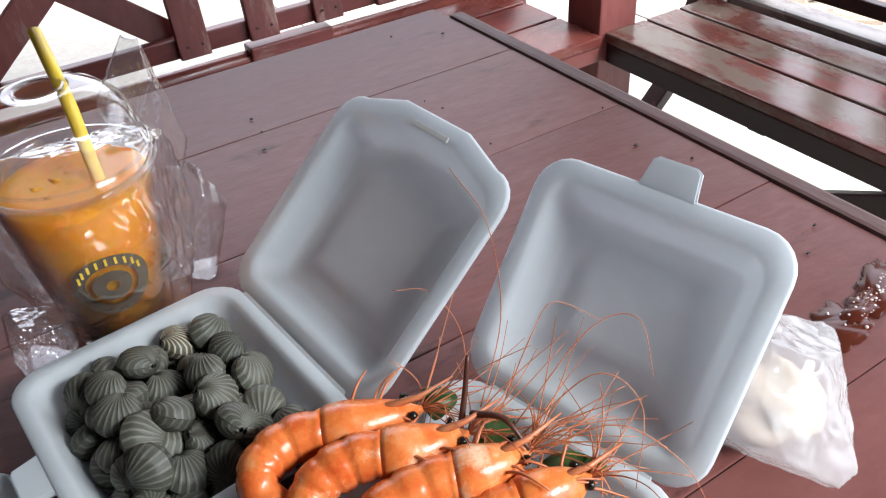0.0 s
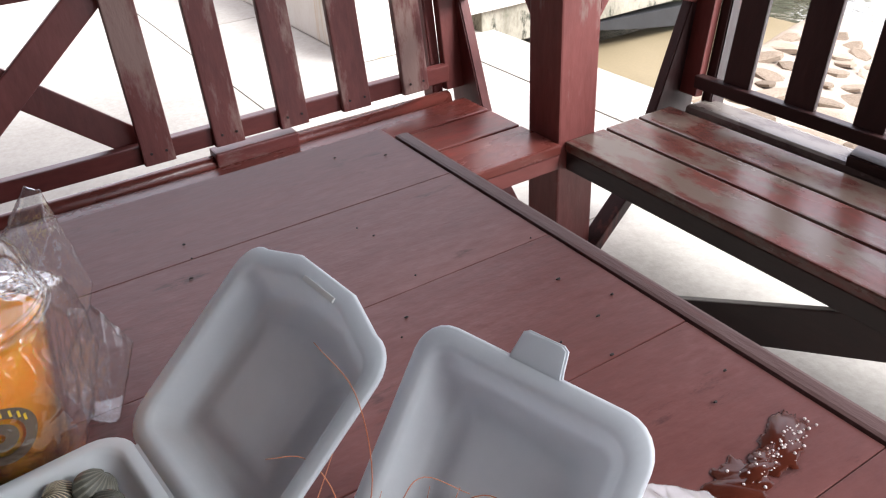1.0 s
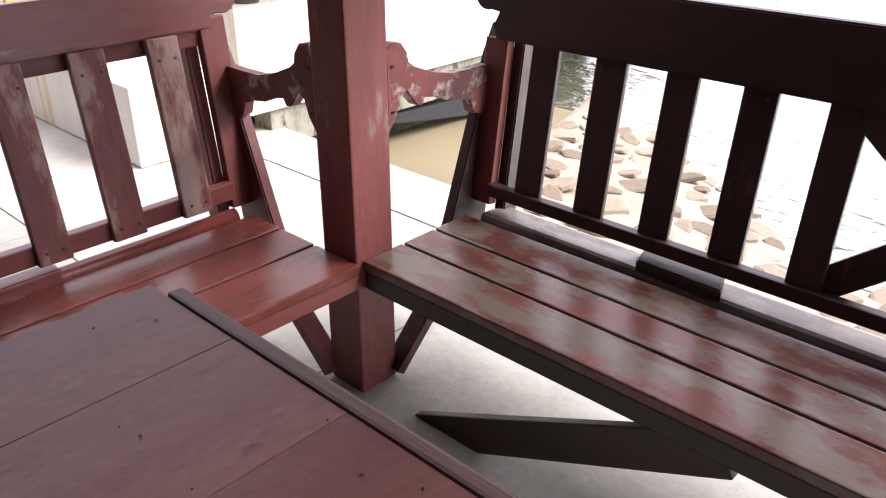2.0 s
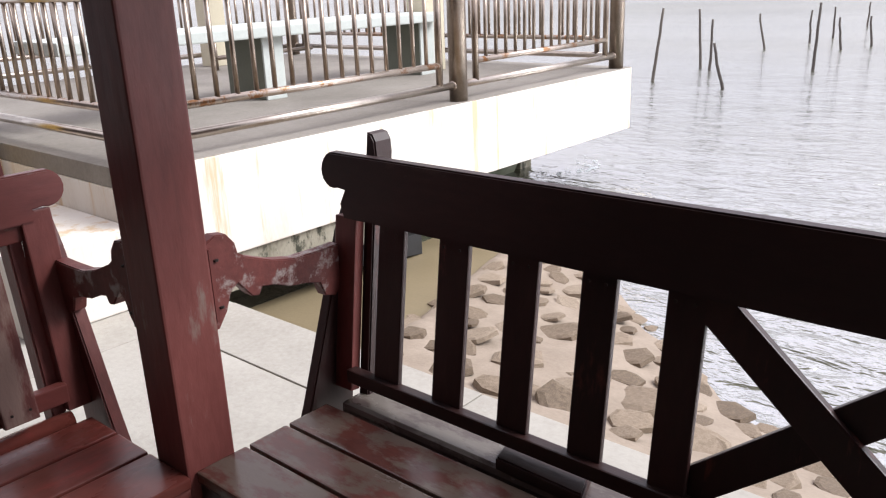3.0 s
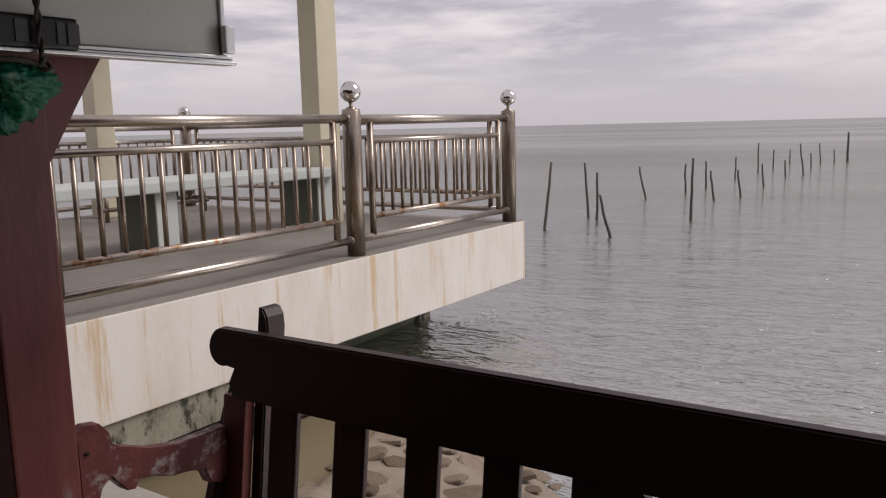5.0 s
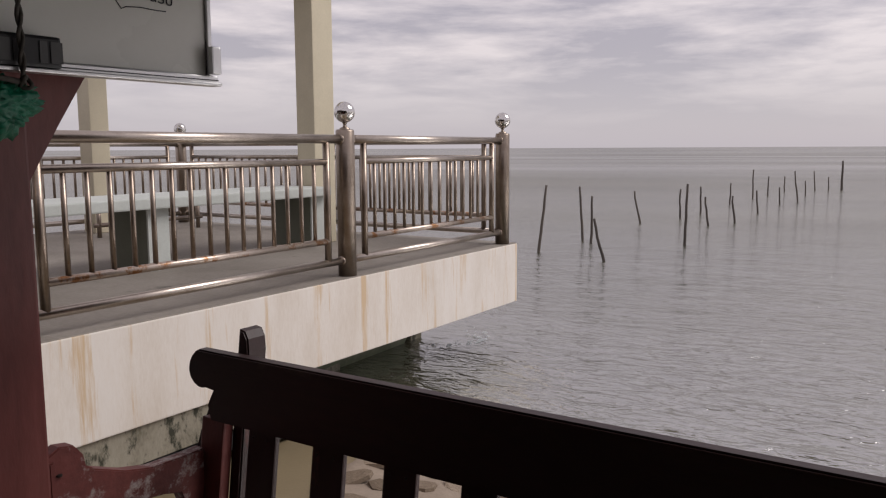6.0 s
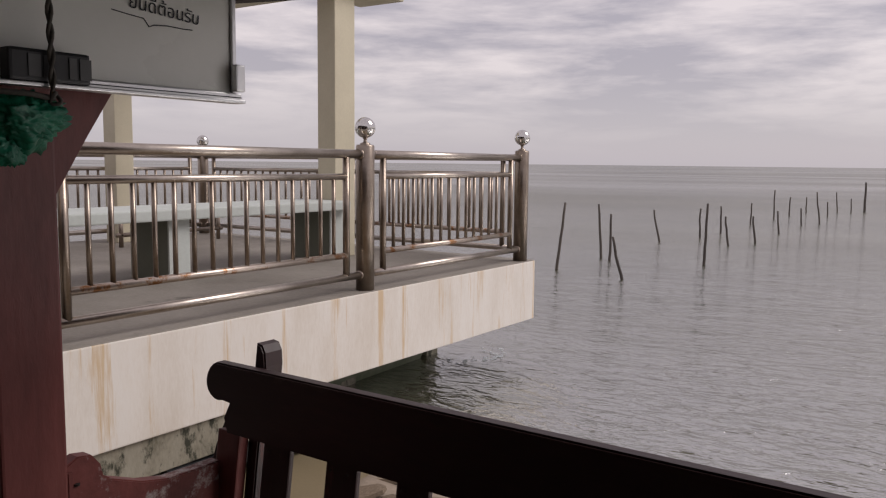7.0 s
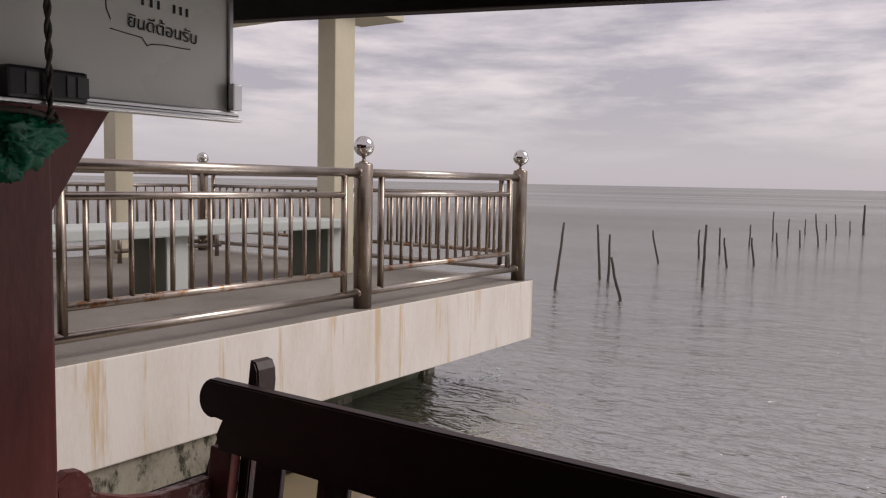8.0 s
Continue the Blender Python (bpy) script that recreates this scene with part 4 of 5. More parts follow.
M_juice = juice_material()
M_straw = material("yellow_straw", [(0.2, (0.9, 0.6, 0.04)), (0.8, (0.95, 0.68, 0.07))], 8, rough=(0.3, 0.45), bump=0)
M_logo = material("grey_brown_print", [(0.2, (0.1, 0.075, 0.05)), (0.8, (0.16, 0.12, 0.09))], 20, rough=(0.4, 0.5), bump=0)


def outline_ring(hx0, hx1, hy, r, bulge, inset, n=7):
    """A rounded box outline from x = hx0 to hx1 and |y| < hy; the far side bulges by `bulge` in its middle third."""
    x0, x1, h = hx0 + inset, hx1 - inset, hy - inset
    rr = max(r - inset * 0.5, 0.006)
    pts = []
    for cx, cy, a0 in ((x1 - bulge - rr, h - rr, 0), (x0 + rr, h - rr, 90), (x0 + rr, -h + rr, 180), (x1 - bulge - rr, -h + rr, 270)):
        for k in range(n):
            a = radians(a0 + 90 * k / (n - 1))
            pts.append((cx + rr * math.cos(a), cy + rr * math.sin(a)))
    f = [(x1, -h * 0.36), (x1, 0), (x1, h * 0.36)] if bulge else [(x1, -h * 0.3), (x1, 0), (x1, h * 0.3)]
    return pts + f


def dish(levels, hx0, hx1, hy, r, bulge, m):
    """A moulded dish: levels of (inset, height) from its inner floor over the rim to its underside."""
    bm = bmesh.new()
    rings = [[bm.verts.new(m @ Vector((x, y, z))) for x, y in outline_ring(hx0, hx1, hy, r, bulge, ins)] for ins, z in levels]
    for a, b in zip(rings, rings[1:]):
        for k in range(len(a)):
            bm.faces.new((a[k], a[(k + 1) % len(a)], b[(k + 1) % len(b)], b[k]))
    bm.faces.new(rings[0])
    bm.faces.new(rings[-1])
    return bm


def clamshell(at, turn, width, depth, lid_len, angle, label, tab_on_lid, bulge, group="polystyrene boxes"):
    """An open polystyrene box: tray towards -x, lid lifted by `angle` from its hinge."""
    RIM = 0.05
    base = Matrix.Translation((at[0], at[1], TZ + 0.001)) @ Euler((0, 0, turn)).to_matrix().to_4x4()
    ob = thing("food_box", base @ Vector((-depth / 2, 0, 0)), label, "box", group)
    tray = dish([(0.05, 0.004), (0.036, 0.004), (0.031, 0.006), (0.017, RIM - 0.006), (0.014, RIM - 0.001), (0.011, RIM), (0.002, RIM), (0.0, RIM - 0.002), (0.0, RIM - 0.005),
                 (0.003, RIM - 0.006), (0.01, RIM - 0.008), (0.027, 0.003), (0.032, 0.0), (0.05, 0.0)], -depth, 0.0, width / 2, 0.035, 0.0, base)
    t = part("tray", tray, M_foam, ob, smooth=True)
    hinge = base @ Matrix.Translation((0, 0, RIM - 0.001)) @ Euler((0, -angle, 0)).to_matrix().to_4x4()
    D = -0.03
    lid = dish([(0.075, D + 0.0025), (0.062, D + 0.003), (0.058, D - 0.001), (0.04, D - 0.001), (0.034, D + 0.002), (0.021, -0.006), (0.018, -0.001), (0.014, 0.0), (0.002, 0.0), (0.0, -0.002), (0.0, -0.005),
                (0.004, -0.006), (0.014, -0.008), (0.03, D - 0.003), (0.036, D - 0.006), (0.075, D - 0.006)], 0.0, lid_len, width / 2, 0.032, bulge, hinge)
    lid_ob = part("lid", lid, M_foam, ob, smooth=True)
    part("hinge_strip", box((-0.012, -width / 2 + 0.035, -0.003), (0.012, width / 2 - 0.035, 0.0), 0.001, base @ Matrix.Translation((0, 0, RIM)) @ Euler((0, -angle / 2, 0)).to_matrix().to_4x4()), M_foam, ob)
    tab = [(-0.004, -0.026), (0.004, -0.024), (0.021, -0.021), (0.024, -0.016), (0.024, 0.016), (0.021, 0.021), (0.004, 0.024), (-0.004, 0.026)]
    if tab_on_lid:
        part("tab", slab_from_outline(tab, lambda a, b, c: hinge @ Vector((lid_len + a, b, c - 0.005)), 0.005, 0.0015), M_foam, lid_ob)
    else:
        part("tab", slab_from_outline(tab, lambda a, b, c: base @ Vector((-depth - a, b, RIM - 0.007 + c)), 0.005, 0.0015), M_foam, t)
        # no opening: a paler bar carries the bright highlight at the slot
        part("slot", box((lid_len - 0.018, -0.03, -0.003), (lid_len - 0.013, 0.022, 0.0012), 0.0004, hinge), M_slot_highlight, lid_ob, "white bar painted as the highlight of the lid slot")
    return ob, base, hinge


# whiter than the foam, for the highlight bar on the lid
M_slot_highlight = material("slot_highlight_white", [(0.2, (0.8, 0.8, 0.8)), (0.8, (0.86, 0.86, 0.86))], 30, rough=(0.5, 0.6), bump=0.05)
box1, base1, hinge1 = clamshell((-1.329, -1.044), 0.099, 0.252, 0.226, 0.248, radians(41), "open white polystyrene box full of raw cockles", False, 0.016)
box2, base2, hinge2 = clamshell((-1.193, -1.275), 0.265, 0.225, 0.215, 0.205, radians(51.6), "open white polystyrene box heaped with cooked prawns", True, 0.0)


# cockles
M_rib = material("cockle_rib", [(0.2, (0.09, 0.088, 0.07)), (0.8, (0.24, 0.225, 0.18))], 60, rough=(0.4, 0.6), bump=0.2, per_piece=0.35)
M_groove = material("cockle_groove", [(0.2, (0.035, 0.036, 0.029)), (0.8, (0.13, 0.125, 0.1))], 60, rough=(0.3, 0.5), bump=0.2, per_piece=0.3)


M_tan = material("pale_cockle_rib", [(0.2, (0.36, 0.3, 0.2)), (0.8, (0.55, 0.47, 0.34))], 60, rough=(0.4, 0.6), bump=0.2, per_piece=0.3)


def cockle_mesh(seed, ribs=17, rib_mat=None):
    rnd = random.Random(seed)
    bm = bmesh.new()
    hgt = rnd.uniform(0.62, 0.75)
    na, ns = ribs * 3, 8
    for side in (1, -1):
        rows = []
        for i in range(na + 1):
            a = radians(-86 + 172 * i / na)
            rib = (1.0, 0.9, -0.9)[i % 3]
            row = []
            for j in range(ns + 1):
                s = (j / ns) ** 0.8
                q = s * 2 * math.cos(a)
                x, y = q * math.sin(a), q * math.cos(a) - 1
                z = hgt * math.sqrt(max(0.0, 1 - x * x - y * y)) ** 0.85
                z += 0.035 * rib * min(1, s * 2) * (1 if j < ns else 0.4)
                z = z * (1 + 0.18 * (1 - s))
                row.append(bm.verts.new((x * 1.08, y * 0.95, side * (z + (0.0 if j < ns else 0.004)))))
            rows.append(row)
        for i in range(na):
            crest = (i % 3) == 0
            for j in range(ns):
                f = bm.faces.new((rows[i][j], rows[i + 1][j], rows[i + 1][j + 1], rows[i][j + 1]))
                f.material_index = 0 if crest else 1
                f.smooth = True
    bmesh.ops.remove_doubles(bm, verts=bm.verts, dist=0.004)
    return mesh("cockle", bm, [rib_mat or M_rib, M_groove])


shells = [cockle_mesh(k) for k in range(8)] + [cockle_mesh(9, 19, M_tan)]
rnd = random.Random(21)
for layer, (z, nx, ny, m_) in enumerate(((0.018, 5, 5, 0.045), (0.037, 5, 5, 0.05), (0.052, 3, 4, 0.07))):
    for i in range(nx):
        for j in range(ny):
            x = -0.226 + m_ + (0.226 - 2 * m_) * (i + 0.5 * (layer % 2) * 0.6) / (nx - 1 + 0.3) + rnd.uniform(-0.006, 0.006)
            y = -0.131 + m_ + (0.262 - 2 * m_) * (j + 0.25 * (i % 2)) / (ny - 1 + 0.25) + rnd.uniform(-0.006, 0.006)
            if layer == 2 and rnd.random() < 0.35:
                continue
            c = new("cockle", rnd.choice(shells))
            r = rnd.uniform(0.0175, 0.0215)
            c.matrix_basis = base1 @ Matrix.Translation((x, y, z + rnd.uniform(-0.004, 0.004))) @ Euler((rnd.uniform(-1.0, 1.0), rnd.uniform(-1.0, 1.0), rnd.uniform(0, 6.28))).to_matrix().to_4x4() @ Matrix.Diagonal((r, r, r, 1))
            tagged(c, "grey ribbed raw cockle shell in the polystyrene box", "cockle", "cockles in the box")

# prawns
M_prawn = material("cooked_prawn_shell", [(0.25, (0.55, 0.07, 0.012)), (0.5, (0.72, 0.19, 0.045)), (0.8, (0.8, 0.42, 0.2))], 45, (1, 1, 1), (0.18, 0.36), 0.35, wear=(0.74, 0.47, 0.3), wear_at=0.6, wear_scale=16)
M_feeler = material("prawn_feeler", [(0.2, (0.42, 0.11, 0.04)), (0.8, (0.6, 0.23, 0.1))], 40, rough=(0.3, 0.5), bump=0)
M_claw = material("dark_prawn_claw", [(0.2, (0.05, 0.018, 0.012)), (0.8, (0.12, 0.04, 0.025))], 40, rough=(0.3, 0.5), bump=0.1)
M_eye = material("prawn_eye", [(0.2, (0.01, 0.008, 0.006)), (0.8, (0.02, 0.015, 0.01))], 10, rough=(0.1, 0.2), bump=0)


def smooth_path(pts, n):
    """Points evenly along a smooth curve through pts."""
    pts = [Vector(p) for p in pts]
    ext = [2 * pts[0] - pts[1]] + pts + [2 * pts[-1] - pts[-2]]
    out = []
    for i in range(n):
        t = (len(pts) - 1) * i / (n - 1)
        k = min(int(t), len(pts) - 2)
        f = t - k
        p0, p1, p2, p3 = ext[k:k + 4]
        out.append(0.5 * (2 * p1 + (p2 - p0) * f + (2 * p0 - 5 * p1 + 4 * p2 - p3) * f * f + (3 * p1 - p0 - 3 * p2 + p3) * f ** 3))
    return out


def prawn(path, thick, seed, feelers=9):
    """A prawn from tail to head along path, with ringed shell, rostrum, eyes, legs and feelers."""
    rnd = random.Random(seed)
    p = smooth_path(path, 49)
    ob = thing("prawn", p[24], "orange cooked prawn with long feelers in the box", "prawn", "prawns in the box")
    rad = []
    for i in range(31):
        f = i / 30
        env = 0.45 + 0.55 * math.sin(min(1, f * 1.25) * math.pi / 2)
        ring = 1.0 - 0.2 * (((f * 6) % 1.0) ** 3)
        rad.append(thick * env * ring)
    part("abdomen", tube(p[:31], rad, 18), M_prawn, ob, smooth=True)
    rad2 = [thick * r for r in (0.98, 1.08, 1.12, 1.14, 1.13, 1.1, 1.06, 1.0, 0.95, 0.9, 0.84, 0.76, 0.68, 0.58, 0.46, 0.32, 0.2, 0.1)]
    part("head", tube(p[30:48], rad2, 18), M_prawn, ob, smooth=True)
    tip, fwd = p[46], (p[48] - p[42]).normalized()
    up = Vector((0, 0, 1))
    side = fwd.cross(up).normalized()
    part("rostrum", tube([p[40] + up * thick * 0.7, tip + up * thick * 0.75, tip + fwd * 0.03 + up * thick * 1.4], [0.0035, 0.0025, 0.0005], 6), M_feeler, ob, smooth=True)
    for s in (-1, 1):
        bm = bmesh.new()
        bmesh.ops.create_icosphere(bm, subdivisions=2, radius=0.0042, matrix=Matrix.Translation(p[44] + side * s * thick * 0.55 + up * thick * 0.35))
        part("eye", bm, M_eye, ob, smooth=True)
    tail = p[0]
    back = (p[0] - p[3]).normalized()
    for k in range(4):
        d = (back + Vector((0, 0, -0.1)) + side * (k - 1.5) * 0.45).normalized()
        part("tail_fan", tube([tail, tail + d * 0.02, tail + d * 0.034], [0.004, 0.006, 0.002], 8), M_prawn, ob, smooth=True)
    for k in range(feelers):
        d = (fwd + up * rnd.uniform(0.1, 1.1) + side * rnd.uniform(-0.9, 0.9)).normalized()
        bend = Vector((rnd.uniform(-1, 1), rnd.uniform(-1, 1), rnd.uniform(-1.2, 0.3)))
        L = rnd.uniform(0.03, 0.09)
        pts = [tip + d * L * f + bend * 0.05 * f * f for f in (0, 0.2, 0.4, 0.6, 0.8, 1.0)]
        part("feeler", tube(smooth_path(pts, 12), [0.0008 - 0.0005 * i / 11 for i in range(12)], 5), M_feeler, ob, smooth=True)
    for k in range(10):
        a = p[30 + k] - up * thick * 0.4
        d = (fwd * rnd.uniform(0.4, 1.0) + side * rnd.uniform(-1, 1) + up * rnd.uniform(-0.1, 0.6)).normalized()
        L = rnd.uniform(0.03, 0.06)
        part("walking_leg", tube(smooth_path([a, a + d * L * 0.5 + up * 0.01, a + d * L - up * 0.004], 8), [0.0016, 0.0015, 0.0014, 0.0013, 0.0012, 0.001, 0.0008, 0.0006], 6), M_feeler, ob, smooth=True)
    return ob


PZ = 0.772
prawn([(-1.40, -1.235, PZ - 0.02), (-1.42, -1.19, PZ), (-1.385, -1.172, PZ + 0.006), (-1.33, -1.193, PZ + 0.008), (-1.275, -1.205, PZ + 0.004)], 0.0195, 1, 26)
prawn([(-1.405, -1.27, PZ - 0.012), (-1.395, -1.225, PZ), (-1.355, -1.22, PZ + 0.01), (-1.31, -1.242, PZ + 0.012), (-1.262, -1.25, PZ + 0.008)], 0.0195, 2, 26)
prawn([(-1.40, -1.31, PZ - 0.016), (-1.37, -1.27, PZ), (-1.32, -1.27, PZ + 0.008), (-1.28, -1.285, PZ + 0.01), (-1.235, -1.29, PZ + 0.008)], 0.0195, 3, 26)
prawn([(-1.37, -1.355, PZ - 0.02), (-1.34, -1.315, PZ - 0.006), (-1.295, -1.312, PZ), (-1.25, -1.325, PZ + 0.004), (-1.21, -1.33, PZ)], 0.018, 4, 22)
prawn([(-1.38, -1.24, PZ - 0.045), (-1.34, -1.25, PZ - 0.04), (-1.3, -1.27, PZ - 0.04), (-1.26, -1.285, PZ - 0.04), (-1.225, -1.30, PZ - 0.04)], 0.016, 5, 6)
for k, pts in enumerate((((-1.28, -1.25, 0.77), (-1.262, -1.235, 0.8), (-1.25, -1.225, 0.835)), ((-1.262, -1.245, 0.795), (-1.25, -1.27, 0.805), (-1.245, -1.295, 0.79)))):
    cl = thing("prawn_claw", pts[0], "long dark prawn claw leg lying on the prawns", "claw", "prawn claws")
    part("segment", tube(smooth_path(pts, 12), [0.0032 - 0.0016 * i / 11 for i in range(12)], 8), M_claw, cl, smooth=True)
# long curling feelers over the lid
for k, pts in enumerate((((-1.25, -1.24, 0.79), (-1.2, -1.2, 0.83), (-1.19, -1.17, 0.9), (-1.21, -1.15, 0.95)), ((-1.24, -1.28, 0.79), (-1.19, -1.3, 0.84), (-1.17, -1.33, 0.82), (-1.2, -1.36, 0.78)),
                         ((-1.24, -1.27, 0.79), (-1.17, -1.27, 0.85), (-1.14, -1.29, 0.86), (-1.15, -1.32, 0.83)), ((-1.25, -1.26, 0.79), (-1.2, -1.24, 0.84), (-1.17, -1.23, 0.85), (-1.14, -1.25, 0.83)),
                         ((-1.25, -1.22, 0.78), (-1.22, -1.17, 0.8), (-1.23, -1.14, 0.83), (-1.26, -1.13, 0.84)), ((-1.26, -1.3, 0.79), (-1.2, -1.33, 0.82), (-1.17, -1.37, 0.8), (-1.16, -1.4, 0.76)))):
    fl = thing("prawn_feeler", pts[0], "long curling orange prawn feeler over the box", "feeler", "long prawn feelers")
    part("hair", tube(smooth_path(pts, 20), [0.0006 - 0.0003 * i / 19 for i in range(20)], 5), M_feeler, fl, smooth=True)

M_leaf = material("green_leaf", [(0.2, (0.03, 0.07, 0.015)), (0.8, (0.09, 0.16, 0.04))], 30, rough=(0.3, 0.5), bump=0.2)
for at, rz, ln in (((-1.25, -1.262, 0.771), 0.4, 0.05), ((-1.225, -1.315, 0.77), -0.5, 0.06), ((-1.265, -1.2, 0.775), 0.9, 0.03)):
    lf = bmesh.new()
    rows = []
    for i in range(9):
        f = i / 8
        w = 0.016 * math.sin(math.pi * min(0.98, f * 0.9 + 0.08))
        c = Matrix.Translation(at) @ Euler((0.2, -0.2, rz)).to_matrix().to_4x4()
        rows.append([lf.verts.new(c @ Vector((ln * (f - 0.5), s * w, 0.004 * s * s - 0.01 * (f - 0.5) ** 2 * 4 + dz))) for s, dz in ((-1, 0), (0, 0), (1, 0), (1, -0.0008), (0, -0.0008), (-1, -0.0008))])
    for a, b in zip(rows, rows[1:]):
        for k in range(6):
            lf.faces.new((a[k], a[(k + 1) % 6], b[(k + 1) % 6], b[k]))
    solo("leaf", lf, M_leaf, "green herb leaf among the prawns", "leaf", "leaves among the prawns", smooth=True)

# iced orange drink in a clear cup, in a clear bag
CUP = Vector((-1.442, -0.846, TZ + 0.001))
cup = thing("iced_drink", CUP, "orange drink in a clear plastic cup with dome lid and straw", "drink")
part("cup_wall", lathe([(0.0, 0.001), (0.052, 0.0), (0.054, 0.004), (0.0745, 0.178), (0.078, 0.182), (0.0785, 0.188), (0.0745, 0.187), (0.073, 0.179), (0.0525, 0.006), (0.0, 0.005)], CUP, 48), M_cup, cup, smooth=True).visible_shadow = False
part("juice", lathe([(0.0, 0.006), (0.051, 0.007), (0.0705, 0.168), (0.068, 0.17), (0.05, 0.173), (0.03, 0.169), (0.0, 0.172)], CUP, 48), M_juice, cup, smooth=True)
dome = part("dome_lid", lathe([(0.0815, 0.183), (0.0825, 0.19), (0.08, 0.197), (0.077, 0.2), (0.074, 0.222), (0.066, 0.243), (0.05, 0.258), (0.033, 0.264), (0.022, 0.265), (0.02, 0.262)], CUP, 48), M_cup, cup, smooth=True)
dome.visible_shadow = False
for rr, zz in ((0.0815, 0.187), (0.078, 0.199), (0.021, 0.2645)):
    part("lid_bead", tube([CUP + Vector((rr * math.cos(a), rr * math.sin(a), zz)) for a in [2 * math.pi * i / 48 for i in range(49)]], 0.0017, 6), M_cup, cup, smooth=True)
part("straw", tube([CUP + Vector(v) for v in ((0.022, -0.012, 0.1), (0.021, -0.011, 0.17), (0.02, -0.008, 0.243), (0.02, 0.0, 0.252), (0.02, 0.066, 0.292))], 0.0062, 14), M_straw, cup, smooth=True)
# round printed badge on the cup, drawn as plain shapes
def on_cup(a, z):
    r = 0.0552 + (0.0745 - 0.054) * (z - 0.004) / 0.174
    return CUP + Vector((r * math.cos(a), r * math.sin(a), z))
A0 = math.atan2(-0.75, -0.05)
def cup_disc(r0, r1, z0, n=40):
    bm = bmesh.new()
    ra = [bm.verts.new(on_cup(A0 + r0 * math.cos(t) / 0.063, z0 + r0 * math.sin(t))) for t in [2 * math.pi * i / n for i in range(n)]]
    rb = [bm.verts.new(on_cup(A0 + r1 * math.cos(t) / 0.063, z0 + r1 * math.sin(t))) for t in [2 * math.pi * i / n for i in range(n)]]
    for k in range(n):
        bm.faces.new((ra[k], ra[(k + 1) % n], rb[(k + 1) % n], rb[k]))
    return bm
part("badge_ring", cup_disc(0.024, 0.036, 0.085), M_logo, cup, "grey round printed badge")
part("badge_centre", cup_disc(0.006, 0.018, 0.085), M_logo, cup)
for k in range(9):
    t = radians(25 + k * 16)
    c = on_cup(A0 + 0.03 * math.cos(t) / 0.063, 0.085 + 0.03 * math.sin(t))
    part("badge_bar", box((-0.0012, -0.0012, -0.0035), (0.0012, 0.0012, 0.0035), 0, Matrix.Translation(c)), M_straw, cup)
rice = random.Random(8)
for k in range(9):
    a, r = rice.uniform(0, 6.28), rice.uniform(0.012, 0.055)
    bm = box((-0.009, -0.009, -0.006), (0.009, 0.009, 0.006), 0.003, Matrix.Translation(CUP + Vector((r * math.cos(a), r * math.sin(a), 0.163))) @ Euler((rice.uniform(-0.6, 0.6), rice.uniform(-0.6, 0.6), rice.uniform(0, 3))).to_matrix().to_4x4())
    part("ice_cube", bm, M_juice, cup, smooth=True)


bag = thing("clear_plastic_bag", CUP, "clear crinkled plastic bag round the drink cup", "bag")
def open_film(at, size, seed, planes, top):
    """A slack film bag, flat on the table and open above the height `top`."""
    bm = facet_film(at, size, seed, planes)
    bmesh.ops.delete(bm, geom=[v for v in bm.verts if v.co.z > TZ + top], context="VERTS")
    for v in bm.verts:
        v.co.z = max(v.co.z, TZ + 0.002)
    return bm


part("film", open_film(CUP + Vector((0.006, 0, 0.1)), (0.122, 0.112, 0.15), 31, 60, 0.205), M_film, bag, smooth=True).visible_shadow = False
for cc, sz, sd in (((0.1, 0.03, 0.05), (0.045, 0.04, 0.07), 2), ((0.085, 0.06, 0.19), (0.04, 0.035, 0.075), 6), ((-0.085, -0.03, 0.025), (0.04, 0.045, 0.05), 8)):
    part("loose_fold", open_film(CUP + Vector(cc), sz, sd, 26, 0.27), M_film, bag, smooth=True).visible_shadow = False

# milky bag behind the prawn box
mb = thing("milky_plastic_bag", (-1.03, -1.36, TZ), "crumpled milky plastic bag with food beside the box", "bag")
bm = facet_film((-1.025, -1.34, TZ + 0.045), (0.085, 0.095, 0.085), 23, crease=0.015)
for v in bm.verts:
    v.co.z = max(v.co.z, TZ + 0.002)
mfilm = part("film", bm, M_milky, mb, smooth=True)
mfilm.visible_shadow = False
M_dough = material("pale_bread", [(0.2, (0.4, 0.31, 0.24)), (0.8, (0.52, 0.42, 0.34))], 10, rough=(0.6, 0.8))
bm = crumple((-1.025, -1.34, TZ + 0.034), (0.045, 0.042, 0.026), 5.0, 0.25, 3.0, 4)
for v in bm.verts:
    v.co.z = max(v.co.z, TZ + 0.004)
part("bread_roll", bm, M_dough, mb, smooth=True)

# white bowl rim beside the cockles
bowl = thing("bowl", (-1.625, -1.09, TZ), "white plastic bowl standing on the table", "bowl")
part("shell", lathe([(0.0, 0.002), (0.03, 0.0), (0.034, 0.003), (0.055, 0.035), (0.058, 0.036), (0.056, 0.038), (0.05, 0.034), (0.03, 0.007), (0.0, 0.006)], (-1.625, -1.075, TZ + 0.001), 40), M_foam, bowl, smooth=True)

# the food is laid out round one spot and set down on the table together
lay = Matrix.Translation((-1.249, -1.064, TZ)) @ Matrix.Scale(0.931, 4) @ Matrix.Translation((1.275, 1.1, -TZ))
for ob in set(bpy.data.objects) - before_food:
    if ob.parent is None:
        ob.matrix_basis = lay @ ob.matrix_basis

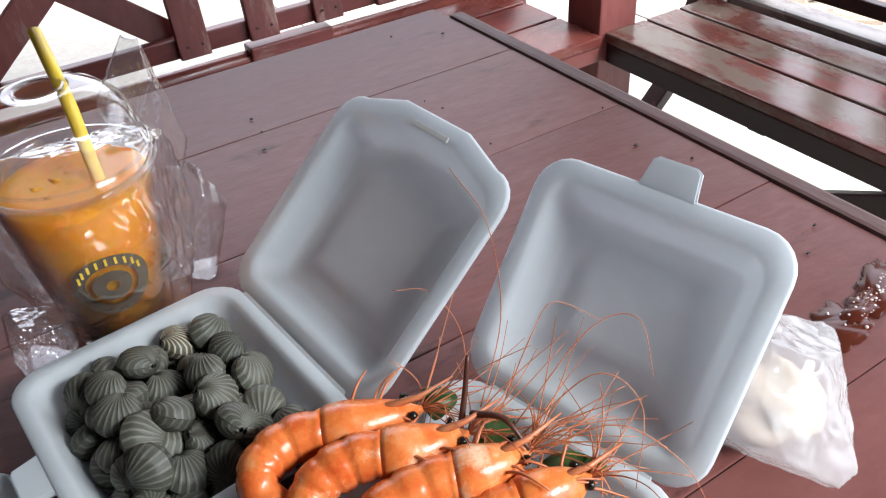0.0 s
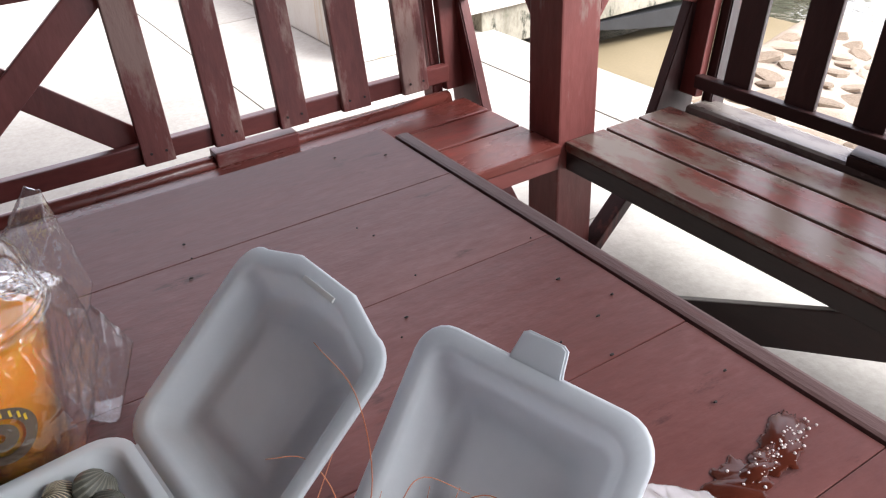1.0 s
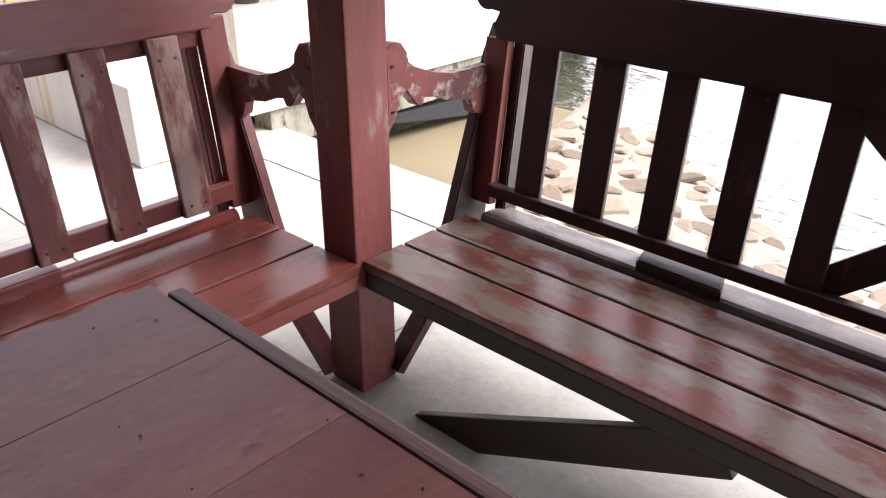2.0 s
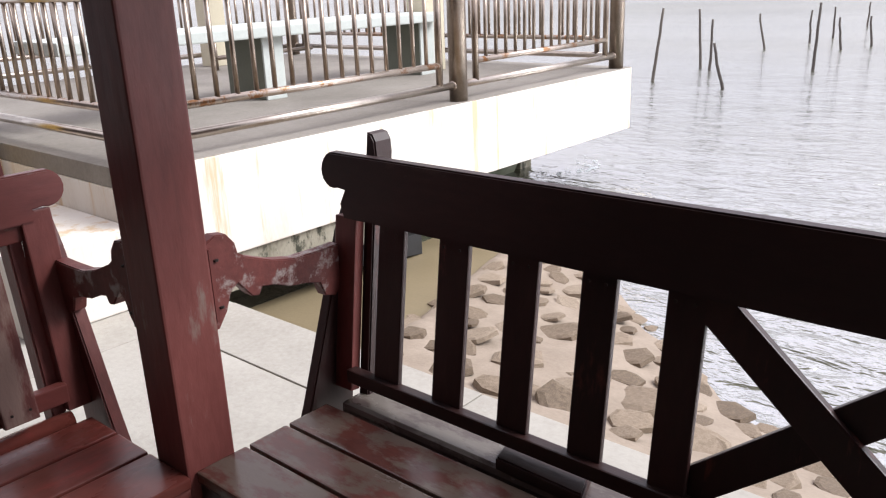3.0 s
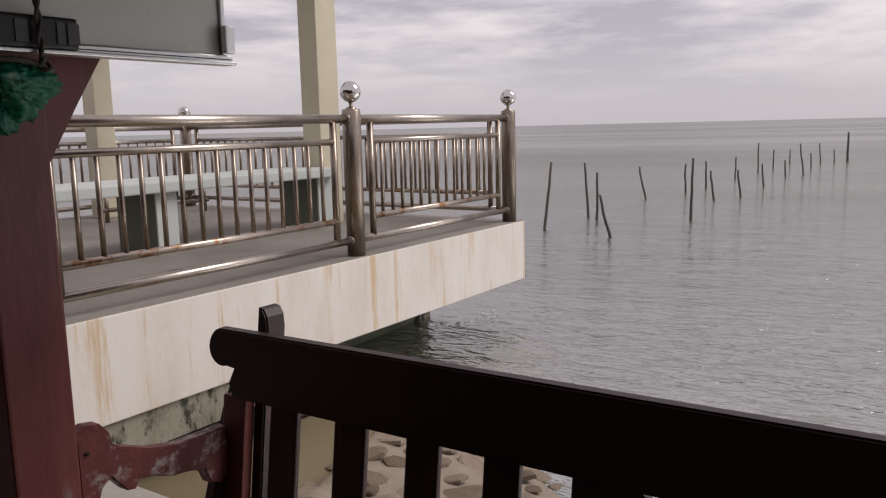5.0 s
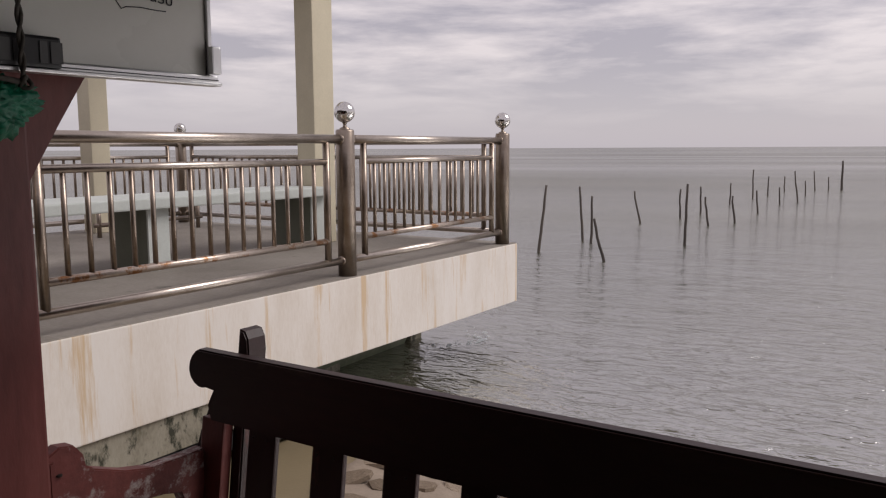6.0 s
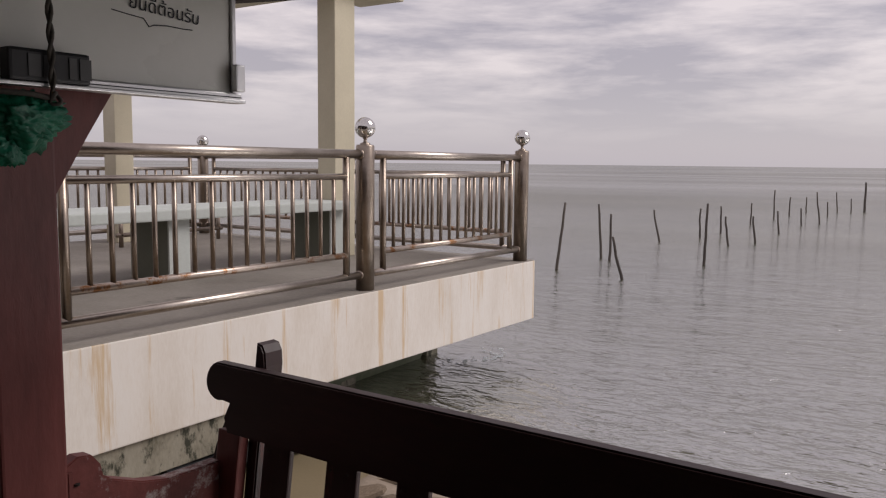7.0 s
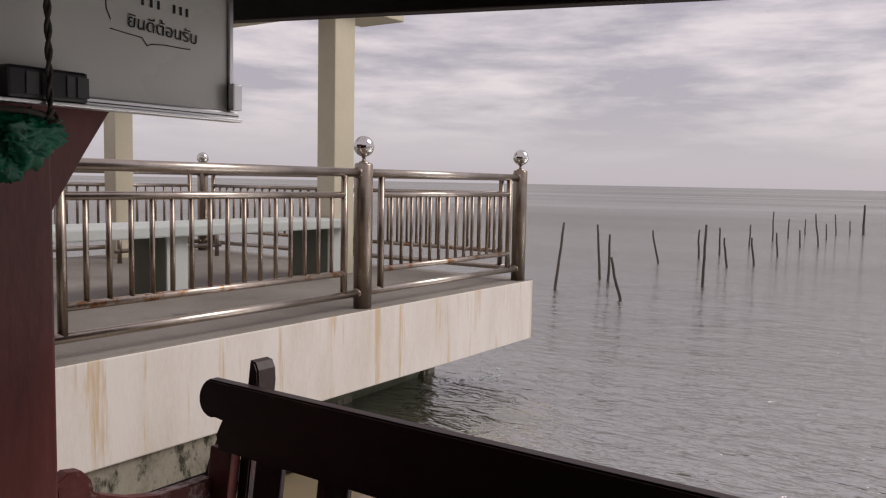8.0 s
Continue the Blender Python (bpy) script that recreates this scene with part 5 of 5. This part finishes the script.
# spilled water and scraps on the table
M_wet = material("wet_dark_spill", [(0.2, (0.045, 0.01, 0.006)), (0.8, (0.085, 0.02, 0.011))], 20, rough=(0.1, 0.2), bump=0.05, per_piece=0, spec=0.2)


def puddle(c, rx, ry, turn, seed, top=0.0014):
    bm = bmesh.new()
    n = 64
    m = Matrix.Translation((*c, TZ)) @ Euler((0, 0, turn)).to_matrix().to_4x4()
    out = [1 + 0.5 * noise.noise(Vector((2.2 * math.cos(a), 2.2 * math.sin(a), seed))) + 0.22 * noise.noise(Vector((7 * math.cos(a), 7 * math.sin(a), seed))) for a in [2 * math.pi * i / n for i in range(n)]]
    ra = [bm.verts.new(m @ Vector((rx * o * math.cos(2 * math.pi * i / n), ry * o * math.sin(2 * math.pi * i / n), 0.0003))) for i, o in enumerate(out)]
    rb = [bm.verts.new(m @ Vector((rx * o * 0.93 * math.cos(2 * math.pi * i / n), ry * o * 0.9 * math.sin(2 * math.pi * i / n), top))) for i, o in enumerate(out)]
    for k in range(n):
        bm.faces.new((ra[k], ra[(k + 1) % n], rb[(k + 1) % n], rb[k]))
    bm.faces.new(rb)
    return bm


spill = thing("water_spill", (-0.79, -1.285, TZ), "dark wet spill with bubbles on the table", "spill")
part("pool", puddle((-0.868, -1.252), 0.034, 0.024, 0.2, 1.0), M_wet, spill, smooth=True)
part("pool", puddle((-0.79, -1.24), 0.045, 0.019, 0.5, 4.0, 0.0018), M_wet, spill, smooth=True)
part("pool", puddle((-0.83, -1.247), 0.03, 0.012, 0.3, 7.0, 0.0022), M_wet, spill, smooth=True)
rnd = random.Random(3)
M_bubble = material("foam_bubble", [(0.2, (0.6, 0.5, 0.47)), (0.8, (0.75, 0.68, 0.65))], 50, rough=(0.1, 0.2), bump=0)
for k in range(70):
    t = 0.1 + 0.9 * rnd.uniform(0, 1) ** 0.6
    bm = bmesh.new()
    bmesh.ops.create_icosphere(bm, subdivisions=2, radius=rnd.uniform(0.0006, 0.0018), matrix=Matrix.Translation((-0.885 + 0.13 * t + rnd.gauss(0, 0.008), -1.256 + 0.018 * t + rnd.gauss(0, 0.007), TZ + 0.0015)))
    part("bubble", bm, M_bubble, spill, smooth=True)
M_speck = material("dark_scrap", [(0.2, (0.012, 0.009, 0.008)), (0.8, (0.03, 0.02, 0.015))], 30, rough=(0.5, 0.8))
specks = [(-1.14, -0.517), (-1.143, -0.561), (-0.841, -0.394), (-0.92, -0.783), (-0.745, -0.8), (-0.75, -0.965), (-0.799, -1.167), (-0.753, -1.14), (-0.914, -0.661), (-0.78, -0.9), (-0.83, -1.05), (-0.86, -1.0)]
rnd = random.Random(11)
specks += [(rnd.uniform(-1.2, -0.76), rnd.uniform(-1.5, -0.4)) for _ in range(9)]
for x, y in specks:
    bm = crumple((x, y, TZ + 0.0016), (rnd.uniform(0.001, 0.0035), rnd.uniform(0.0008, 0.002), 0.0014), x * 9, 0.4, 3.0, 2)
    solo("crumb", bm, M_speck, "small dark scrap lying on the table", "crumb", "scraps on the table")
